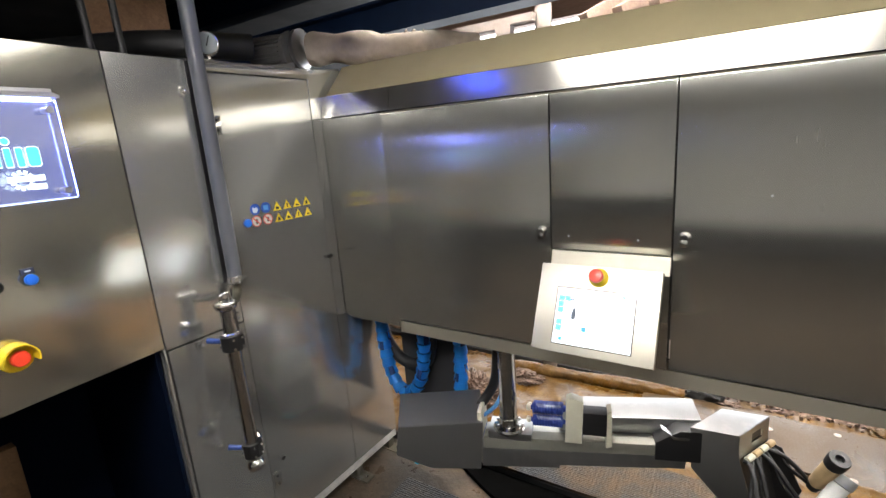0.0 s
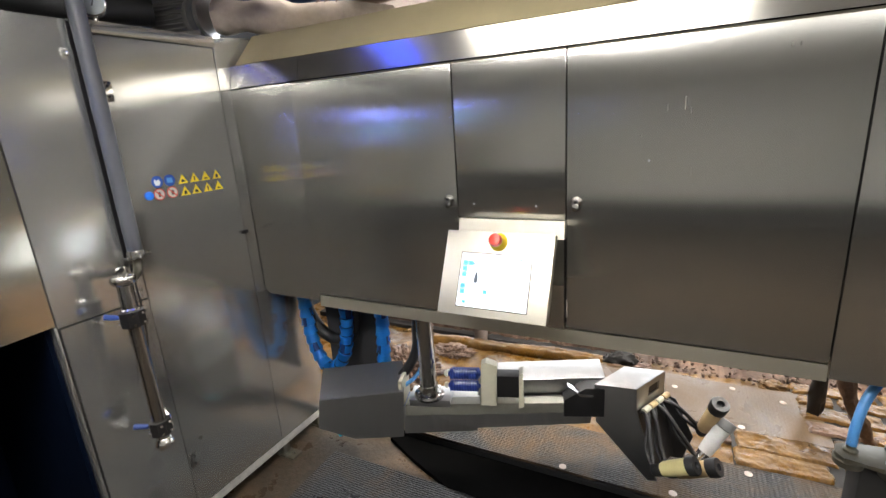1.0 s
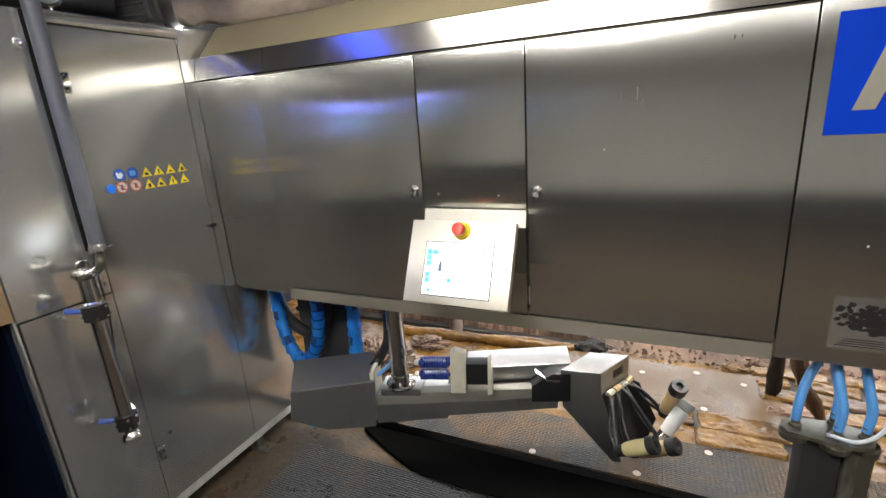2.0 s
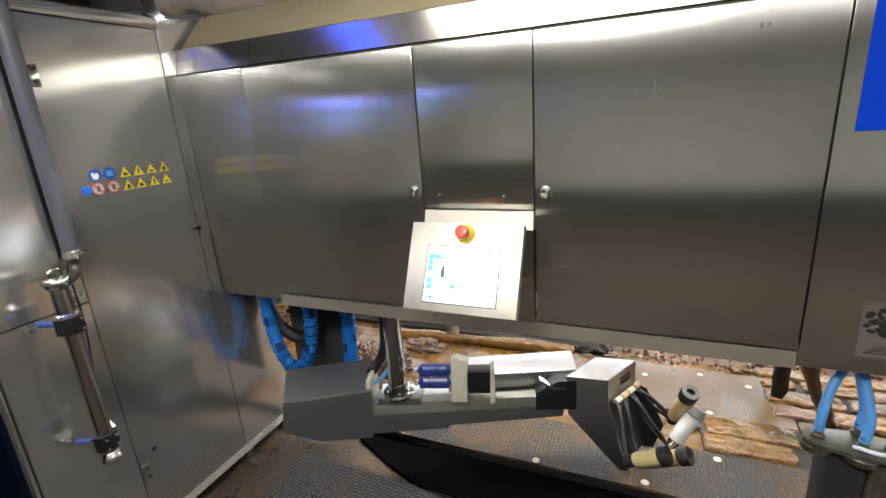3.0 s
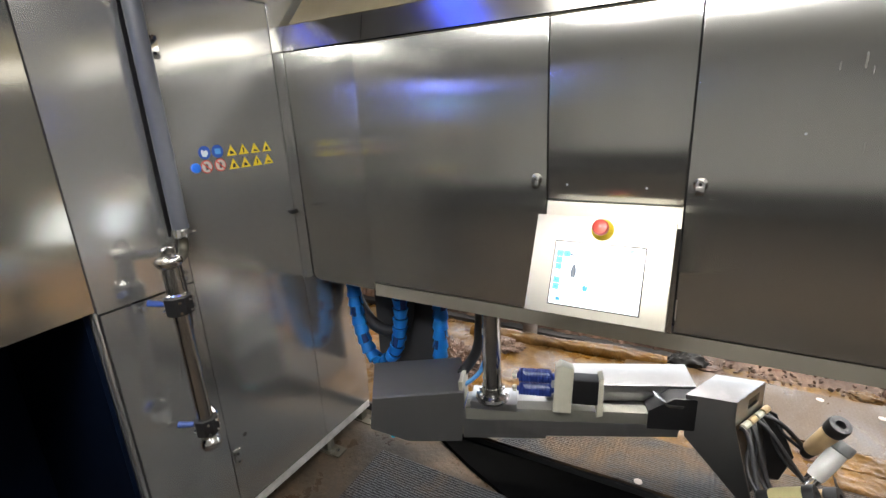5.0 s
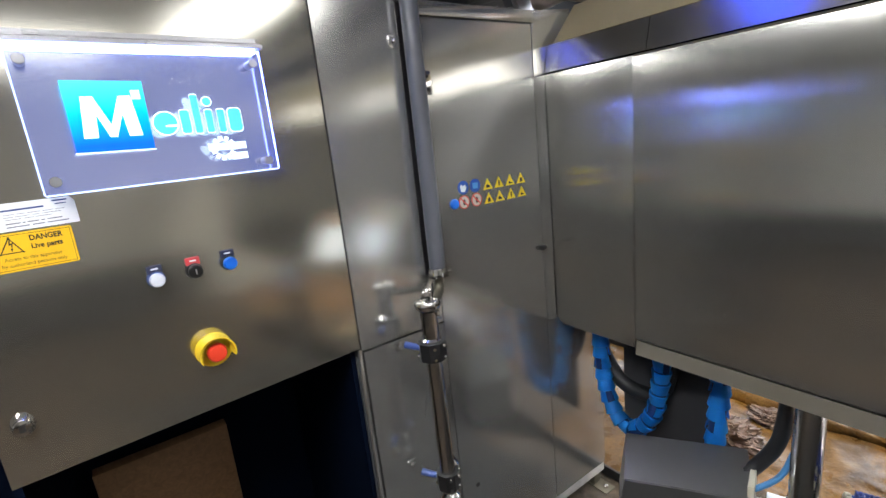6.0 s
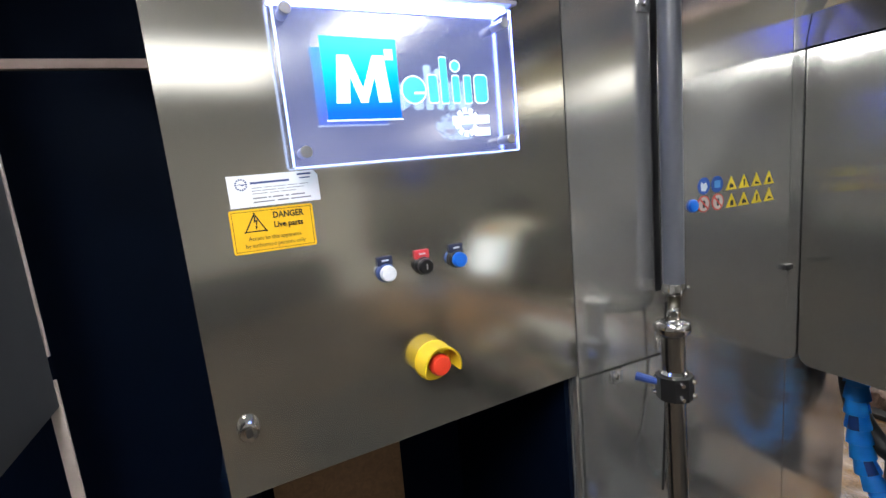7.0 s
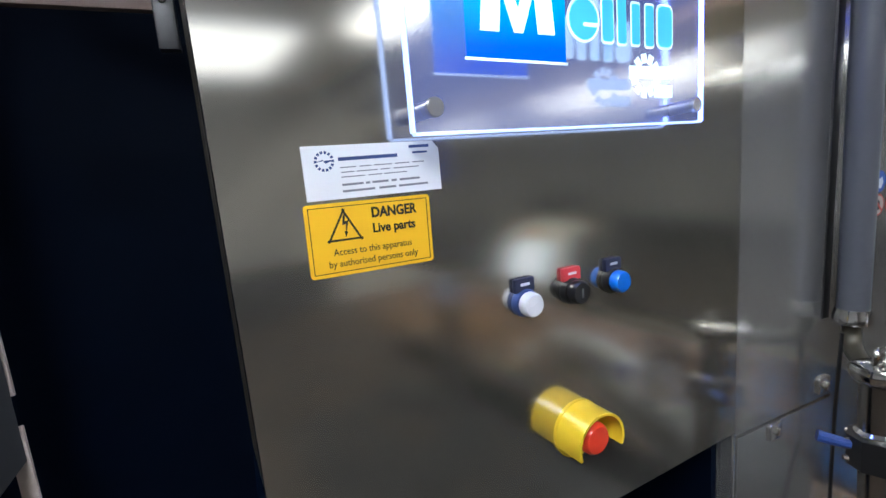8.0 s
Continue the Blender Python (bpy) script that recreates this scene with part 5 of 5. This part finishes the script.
def ragged_board(x0, x1, y0, y1, seed, material, label):
    """A board of the slatted platform, caked and frayed along its edges."""
    nx, ny = max(8, int((x1 - x0) / 0.007)), 18
    def height(x, y):
        w = min((x - x0), (x1 - x), (y - y0), (y1 - y)) / 0.005
        return 0.012 * min(1, max(0, w)) + 0.006 * noise.noise(Vector((x * 12, y * 14, seed))) + 0.004 * noise.noise(Vector((x * 48, y * 50, seed)))
    bm = sheet(nx, ny, x0, x1, y0, y1, height)
    for v in bm.verts:
        v.co.x += 0.012 * noise.noise(Vector((v.co.x * 9, v.co.y * 30, seed + 3)))
        v.co.y += 0.012 * noise.noise(Vector((v.co.x * 14, v.co.y * 9, seed + 7)))
    return solid("floor_slat", bm, material, label, "floor board", "slats of the platform", "", pose(0, 0, PLAT_Z + 0.014), 60)


# Near-black sheets put the shade between the slats into colour.
solid("slot_gap_shade", box(bmesh.new(), 0.395, 0.775, 1.950, 2.205, PLAT_Z - 0.01, PLAT_Z + 0.012, 0.002), SEAM, "dark sheet in the open slot, for the shade in its gaps", "slot", "", "structure")
solid("slat_gap_shade", box(bmesh.new(), 0.69, 1.45, 2.27, 2.72, PLAT_Z - 0.01, PLAT_Z + 0.010, 0.002), SEAM, "dark sheet under the platform slats, for the shade in the gaps", "slot", "", "structure")
ragged_board(0.40, 0.72, 1.955, 2.062, 1.0, MUCK, "frayed slat under wet ochre muck in the open slot")
ragged_board(0.41, 0.755, 2.070, 2.192, 2.0, MUCK, "frayed slat under wet ochre muck in the open slot")
for k, (x0, x1, y0, y1) in enumerate(((0.70, 0.90, 2.285, 2.375), (0.92, 1.42, 2.28, 2.385), (0.69, 1.00, 2.400, 2.500), (1.02, 1.40, 2.41, 2.505), (0.70, 0.84, 2.52, 2.60), (0.86, 1.12, 2.525, 2.61), (1.14, 1.42, 2.53, 2.61), (0.69, 1.02, 2.625, 2.71), (1.04, 1.42, 2.63, 2.71))):
    ragged_board(x0, x1, y0, y1, 5.0 + k * 2.3, MUCK if k % 3 else PINK_MUCK, "broken platform slat caked in wet muck")
pit_mat = sheet(90, 60, -1.24, 0.9, 0.35, 1.43, lambda x, y: 0.016 + 0.004 * noise.noise(Vector((x * 4, y * 4, 5))))
# Shadow cast by the robot, laid in as a tapering black sheet.
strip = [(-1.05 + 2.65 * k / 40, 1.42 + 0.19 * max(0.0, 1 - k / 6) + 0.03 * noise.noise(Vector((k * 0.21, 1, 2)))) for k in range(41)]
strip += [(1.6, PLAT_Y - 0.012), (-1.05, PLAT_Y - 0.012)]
solid("robot_shadow", prism(bmesh.new(), strip, 0.0, 0.021), SHADOW_BLACK, "black sheet laid in for the robot's shadow at the platform foot", "rubber strip")
solid("pit_mat", pit_mat, MAT_PIT, "black studded rubber mat on the pit floor", "rubber mat")
for k, (x, y, z) in enumerate(((0.429, 2.559, 0.0545), (0.636, 2.505, 0.0545), (0.442, 2.228, 0.0545), (0.437, 1.904, 0.0605), (-0.236, 1.673, 0.0605), (0.175, 1.687, 0.0605), (0.165, 2.482, 0.0545))):
    solid("floor_bolt", lathe(bmesh.new(), [(0.015, -0.010), (0.015, 0.0004), (0.013, 0.0012), (0.004, 0.0014)], pose(x, y, z), 18), CREAM_PAINT, "pale round bolt head in the platform mat", "bolt", "bolts in the platform")


def muck_lump(name, x, y, sx, sy, h, seed, material, label):
    bm = bmesh.new()
    bmesh.ops.create_icosphere(bm, subdivisions=6 if sx > 0.1 else 4, radius=1.0)
    for v in bm.verts:
        d = v.co.normalized()
        k = 1 + 0.35 * noise.noise(d * 1.8 + Vector((seed, 0, 0))) + 0.22 * noise.noise(d * 5 + Vector((0, seed, 0))) + 0.12 * noise.noise(d * 13 + Vector((0, 0, seed))) + (0.16 * noise.noise(d * 27 + Vector((0, seed, 1))) if sx > 0.1 else 0)
        v.co = Vector((d.x * sx * k, d.y * sy * k, max(d.z, -0.25) * h * k))
    return solid(name, bm, material, label, "muck", "", "", pose(x, y, PLAT_Z), 60)


def kerb():
    """Mud-caked kerb behind the platform, broken away in places."""
    nx = 900
    bm = bmesh.new()
    rows = []
    prof = [(0.0, 0.0), (0.004, 0.05), (0.018, 0.095), (0.05, 0.112), (0.13, 0.125), (0.26, 0.13), (0.40, 0.10)]
    slope = [(-0.06, 0.005), (-0.01, 0.032), (0.06, 0.050), (0.14, 0.066), (0.24, 0.080), (0.36, 0.086), (0.50, 0.080)]
    for i in range(nx + 1):
        x = -2.4 + 5.4 * i / nx
        row = []
        low = min(1, max(0, (x + 0.15) / 0.2))
        for k, ((dy, dz), (sy, sz)) in enumerate(zip(prof, slope)):
            dy, dz = dy + (sy - dy) * low, dz + (sz - dz) * low
            w = noise.noise(Vector((x * 3.1, k * 0.6, 3))) * 0.016 + noise.noise(Vector((x * 17, k * 1.3, 8))) * 0.016 + noise.noise(Vector((x * 46, k * 2.1, 5))) * 0.012
            row.append(bm.verts.new((x, 2.72 + dy + w * (1.2 if k else 0.6), PLAT_Z - 0.02 + dz + (w * 0.9 if k > 1 else 0))))
        rows.append(row)
    for a, b in zip(rows, rows[1:]):
        for k in range(len(prof) - 1):
            bm.faces.new((a[k], b[k], b[k + 1], a[k + 1]))
    return bm


# Solid strip; the gap's darkness is put into its colour.
solid("gap_strip", box(bmesh.new(), -2.4, -0.06, 2.665, 2.735, 0.02, PLAT_Z + 0.030, 0.006), SEAM, "black strip standing in for the rotten gap along the kerb", "gap", "", "structure")
log = bmesh.new()
tube(log, [(-1.35, 2.55, 0.045), (-0.9, 2.585, 0.052), (-0.55, 2.61, 0.052), (-0.22, 2.64, 0.045)], lambda t: 0.042 + 0.006 * math.sin(11 * t), 24, 70, 0.10)
solid("rubber_bump_rail", log, MUCK, "round floor rail smeared with wet ochre muck", "floor rail")
solid("muddy_kerb", kerb(), PINK_MUCK, "broken kerb caked in pale dried muck", "kerb", "", "structure")
random.seed(11)
for k in range(46):
    x, y = random.uniform(-1.6, 1.5), random.choice((random.uniform(2.0, 2.16), random.uniform(2.5, 2.75), random.uniform(2.62, 2.78)))
    s = random.uniform(0.012, 0.045)
    muck_lump("muck_lump", x, y, s * random.uniform(0.9, 2.4), s, s * random.uniform(0.25, 0.6), k * 1.7, random.choice((MUCK, PINK_MUCK, PINK_MUCK)), "trodden lump of brown muck on the platform")
crumbs = bmesh.new()
for k in range(340):
    x = random.uniform(-0.2, 1.7)
    y = 2.66 + abs(random.gauss(0, 0.13))
    q = random.uniform(0.004, 0.011)
    got = bmesh.ops.create_icosphere(crumbs, subdivisions=1, radius=1.0, matrix=pose(x, y, PLAT_Z - 0.012 + 0.05 * min(1, (y - 2.62) / 0.16) + q * 0.3, random.uniform(0, 90), random.uniform(0, 90), random.uniform(0, 180)) @ Matrix.Diagonal((q * random.uniform(1, 2.2), q, q * 0.7, 1)))
    for v in got["verts"]:
        v.co += Vector((random.uniform(-0.3, 0.3), random.uniform(-0.3, 0.3), random.uniform(-0.3, 0.3))) * q
solid("kerb_crumbs", crumbs, CRUMB, "pale crumbs of dried muck along the broken kerb", "muck", "", "stuff", None, 0)
muck_lump("muck_mound", -1.12, 2.45, 0.13, 0.08, 0.04, 3.3, PINK_MUCK, "heap of dried pinkish muck against the kerb")
muck_lump("muck_mound", -1.28, 2.15, 0.20, 0.17, 0.12, 9.1, PINK_MUCK, "heap of muck under the robot")
muck_lump("dark_tuft", -0.12, 2.66, 0.10, 0.05, 0.07, 5.9, SEAM, "dark wet tuft hanging at the kerb")

# ---------------------------------------------------------------- manifold under the end panel
man = thing("tube_manifold", pose(0.632, 1.405, -0.034), "dirty steel manifold plate with blue tubes, on a column", "manifold")
part("plate", prism(bmesh.new(), [(-0.100, -0.012), (-0.085, -0.040), (-0.040, -0.046), (-0.010, -0.056), (0.055, -0.058), (0.092, -0.046), (0.108, -0.010), (0.098, 0.028), (0.040, 0.050), (-0.060, 0.040), (-0.092, 0.022)], 0.600, 0.611, 0.003), STEEL_DIRTY, man, "grimy steel plate")
for x, y in ((-0.065, 0.0), (0.022, -0.022), (0.030, 0.038), (0.085, -0.008)):
    part("spigot", lathe(bmesh.new(), [(0.016, 0.606), (0.016, 0.618), (0.0105, 0.622), (0.0105, 0.645)], pose(x, y, 0), 18), STEEL_DIRTY, man)
    part("cup_under", lathe(bmesh.new(), [(0.022, 0.568), (0.033, 0.574), (0.035, 0.590), (0.030, 0.598)], pose(x, y, 0), 24), STEEL_DIRTY, man)
    part("blue_tube", tube(bmesh.new(), [(x, y, 0.630), (x + 0.004, y + 0.004, 0.69), (x + 0.024 * (1 if x < 0 else -0.2), y + 0.03, 0.755), (x + 0.07 * (1 if x < 0 else -0.2), y + 0.07, 0.83)], 0.0115, 12), TUBE_BLUE, man, "pale blue tube")
part("white_cable", tube(bmesh.new(), [(-0.01, -0.05, 0.63), (0.06, -0.06, 0.632), (0.12, -0.02, 0.68), (0.13, 0.04, 0.84)], 0.005, 8), WHITE_CAP, man)
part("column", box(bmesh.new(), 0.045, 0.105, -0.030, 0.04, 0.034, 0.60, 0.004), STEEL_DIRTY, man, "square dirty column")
part("motor_block", box(bmesh.new(), -0.045, 0.043, -0.02, 0.07, 0.034, 0.590, 0.008), SEAM, man, "dark block under the plate")
post = tube(bmesh.new(), [(0.752, 2.44, 0.90), (0.750, 2.44, 0.5), (0.746, 2.445, 0.25), (0.741, 2.446, 0.045)], lambda t: 0.036 - 0.008 * t + 0.004 * math.sin(17 * t), 16, 8, 0.35)
solid("rubber_post", post, RUBBER, "muck-caked dark rubber post on the platform", "post")
hose = tube(bmesh.new(), [(0.66, 1.98, 0.86), (0.70, 2.02, 0.60), (0.735, 2.06, 0.40), (0.83, 2.19, 0.20), (0.906, 2.294, 0.055), (0.95, 2.33, 0.05)], lambda t: 0.024 + 0.004 * math.sin(23 * t), 16, 8, 0.35)
solid("hanging_hose", hose, PINK_MUCK, "hose caked in muck hanging to the platform", "hose")

# Added source for the fascia's blue reflection; its tubes and housing are invented.
ins = thing("blue_source", pose(-1.06, 0.90, 2.09), "added blue light source under the ceiling, mirrored in the fascia", "insect lamp")
part("tray", box(bmesh.new(), -0.13, 0.13, -0.12, 0.12, 0.0, 0.05, 0.006), WHITE_FOIL, ins)
for d in (-0.06, 0.06):
    part("blue_lamp_tube", rod(bmesh.new(), (-0.075, d, -0.02), (0.075, d, -0.02), 0.016, None, 16, 0.004), BLUE_SOURCE_GLOW, ins, "glowing blue tube")
for d in (-0.12, 0.12):
    part("end_cap", box(bmesh.new(), d - 0.012, d + 0.012, -0.11, 0.11, -0.045, 0.0, 0.004), WHITE_FOIL, ins)
part("hanger", rod(bmesh.new(), (0, 0, 0.05), (0, 0, 0.33), 0.006), ALU, ins)

# ---------------------------------------------------------------- overhead: beam, motor, lagged pipe
bm = bmesh.new()
box(bm, -4.3, 3.3, 1.90, 2.02, 2.045, 2.055, 0.0)
box(bm, -4.3, 3.3, 1.955, 1.965, 2.055, 2.185, 0.0)
box(bm, -4.3, 3.3, 1.90, 2.02, 2.185, 2.195, 0.0)
solid("steel_beam", bm, BEAM_BLUE, "dark blue painted steel beam overhead", "beam")
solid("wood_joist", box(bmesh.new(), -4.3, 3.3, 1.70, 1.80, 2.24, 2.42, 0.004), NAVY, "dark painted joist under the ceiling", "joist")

pump = thing("vacuum_pump", axes((-1.60, 1.44, 1.935), (1, 0.25, 0), (0, 0, 1)), "dusty grey motor with cooling fins on the cabinets", "motor")
X = Matrix(((0, 0, 1, 0), (0, 1, 0, 0), (-1, 0, 0, 0), (0, 0, 0, 1)))
part("motor", lathe(bmesh.new(), [(0.045, -0.22), (0.060, -0.215), (0.062, -0.05), (0.055, -0.045)], X, 28), CAST, pump, "finned motor body")
fins = bmesh.new()
for k in range(22):
    a = 2 * math.pi * k / 22
    box(fins, -0.205, -0.06, 0.058, 0.070, -0.002, 0.002, 0.0, Matrix.Rotation(a, 4, "X"))
part("fins", fins, CAST, pump, "", 0)
part("flange", lathe(bmesh.new(), [(0.05, -0.046), (0.075, -0.044), (0.075, -0.030), (0.05, -0.028)], X, 28), CAST, pump)
part("flange_ring", lathe(bmesh.new(), [(0.06, 0.0), (0.078, 0.002), (0.078, 0.018), (0.06, 0.020)], X, 28), ALU, pump, "pale flange ring")
part("stand", box(bmesh.new(), -0.16, 0.0, -0.11, -0.055, -0.05, 0.05, 0.004), CAST, pump)
lag = bmesh.new()
tube(lag, [(-1.555, 1.45, 1.925), (-1.47, 1.50, 1.925), (-1.35, 1.58, 1.915), (-1.22, 1.68, 1.905), (-1.0, 1.88, 1.90)], lambda t: 0.062 + 0.006 * math.sin(17 * t), 22, 8, 0.12)
solid("lagged_pipe", lag, DUSTY, "dusty wrapped pipe running back from the motor", "pipe")
for k, t_ in enumerate((0.35, 0.55, 0.62, 0.70)):
    p = Vector((-1.555, 1.45, 1.925)).lerp(Vector((-1.0, 1.88, 1.90)), t_)
    d = Vector((0.555, 0.43, -0.02)).normalized()
    u = d.orthogonal().normalized()
    w = d.cross(u)
    bm = tube(bmesh.new(), [p + (u * math.cos(a) + w * math.sin(a)) * 0.070 + d * 0.02 * math.sin(a + k) for a in [2 * math.pi * j / 16 for j in range(17)]], 0.004, 6, 2)
    solid("binding_cord", bm, WOOD_DARK, "brown cord tied round the wrapped pipe", "cord", "cords round the wrapped pipe")
gau = thing("pressure_gauge", axes((-1.46, 0.935, 1.875), (0.55, 0.83, 0), (0, 0, 1)), "round pressure gauge with a pale dial", "gauge")
part("gauge_case", lathe(bmesh.new(), [(0.030, -0.03), (0.036, -0.026), (0.037, 0.004), (0.033, 0.006)], None, 28), CHROME, gau)
part("dial", prism(bmesh.new(), disc_pts(0, 0, 0.0325), 0.0062, 0.0072), plain("greyed_dial", (0.30, 0.33, 0.31), 0.5), gau, "pale dial")
part("needle", prism(bmesh.new(), [(-0.002, -0.008), (0.002, -0.008), (0.012, 0.022), (0.010, 0.023)], 0.0074, 0.0082), INK, gau)
part("gauge_stem", rod(bmesh.new(), (0, -0.030, -0.012), (0, -0.055, -0.012), 0.008), CHROME, gau)
solid("black_header_pipe", tube(bmesh.new(), [(-2.4, 0.75, 1.96), (-1.9, 1.0, 1.95), (-1.72, 1.30, 1.945)], 0.05, 18), RUBBER, "fat black pipe behind the cabinets", "pipe")
for x, y in ((-1.72, 0.72), (-1.70, 0.80)):
    solid("black_riser", rod(bmesh.new(), (x, y, 1.80), (x - 0.02, y, 2.42), 0.011), RUBBER, "thin black riser pipe", "pipe", "risers behind the cabinet")
solid("orange_board", box(bmesh.new(), -0.02, 0.0, -0.24, 0.12, 1.85, 2.425, 0.003, pose(-2.35, 1.22, 0)), WOOD_ORANGE, "orange-brown board high behind the cabinets", "board")

# pale frame, post and rafters in the barn behind
fr = bmesh.new()
for pts in ([(0.17, 0.12), (0.30, 0.12), (0.30, 0.08), (0.17, 0.08)], [(-0.20, 0.12), (0.17, 0.12), (0.17, 0.07), (-0.20, 0.07)], [(0.08, 0.07), (0.17, 0.07), (0.17, -0.12), (0.08, -0.12)], [(-0.20, 0.07), (-0.10, 0.07), (0.08, -0.03), (0.08, -0.10)]):
    prism(fr, pts, -0.03, 0.03, 0.0, axes((-1.33, 2.60, 2.04), (1, 0, 0), (0, 0, 1)))
solid("white_bracket_frame", fr, BARN_PAINT, "dusty white timber bracket in the barn", "timber frame")
for x, y, r in ((-1.0, 2.66, 0.045), (0.9, 4.2, 0.06)):
    solid("white_post", rod(bmesh.new(), (x, y, 0.0), (x, y, 3.3), r), BARN_PAINT, "round white barn post", "post")
for k in range(7):
    x = -0.75 + 0.17 * k
    solid("rafter", box(bmesh.new(), -0.03, 0.03, -1.2, 1.2, -0.05, 0.05, 0.003, pose(x + 0.5, 3.6, 2.55, 24, 0, -28)), WOOD_PALE, "pale slanting wooden rafter under the roof", "rafter", "rafters of the barn")

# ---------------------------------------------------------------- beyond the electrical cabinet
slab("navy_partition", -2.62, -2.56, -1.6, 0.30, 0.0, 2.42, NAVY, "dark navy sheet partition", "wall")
barh = thing("partition_rail", pose(-1.92, -0.11, 1.722), "narrow pale rail with a bolted bracket", "rail")
part("rail_bar", box(bmesh.new(), -0.010, 0.010, -1.3, 0.0, -0.010, 0.010, 0.002), plain("brown_rail", (0.20, 0.145, 0.12), 0.6), barh)
part("rail_bracket", box(bmesh.new(), -0.014, 0.014, -0.012, 0.020, -0.07, 0.022, 0.003), BLACK, barh, "dark bracket")
part("rail_bolt", lathe(bmesh.new(), [(0.008, 0), (0.008, 0.005), (0.005, 0.006)], axes((0.0145, 0.004, 0.008), (0, 1, 0), (0, 0, 1)), 6), CHROME, barh)
flap = thing("steel_flap", axes((-2.13, -0.515, 0), (1, 0, 0), (0, 0, 1)), "plain grey steel flap with white edge strips", "panel")
part("sheet", prism(bmesh.new(), [(0.0, 0.925), (0.85, 0.925), (0.85, 2.2), (0.0, 2.2)], -0.02, 0.0, 0.002), GREY_PAINT, flap)
for y0, y1 in ((1.06, 1.60), (1.64, 2.2), (0.0, 0.995)):
    part("edge_strip", box(bmesh.new(), -0.014, -0.004, y0, y1, -0.024, 0.004, 0.002), CREAM_PAINT, flap, "white edge strip")
solid("blue_hose_bend", tube(bmesh.new(), [(-1.95, -0.45, 2.4), (-1.95, -0.36, 2.05), (-1.95, -0.22, 1.93), (-1.95, -0.10, 1.95), (-1.95, 0.0, 2.4)], 0.022, 14), BEAM_BLUE, "dark blue hose bending over the rail", "hose")
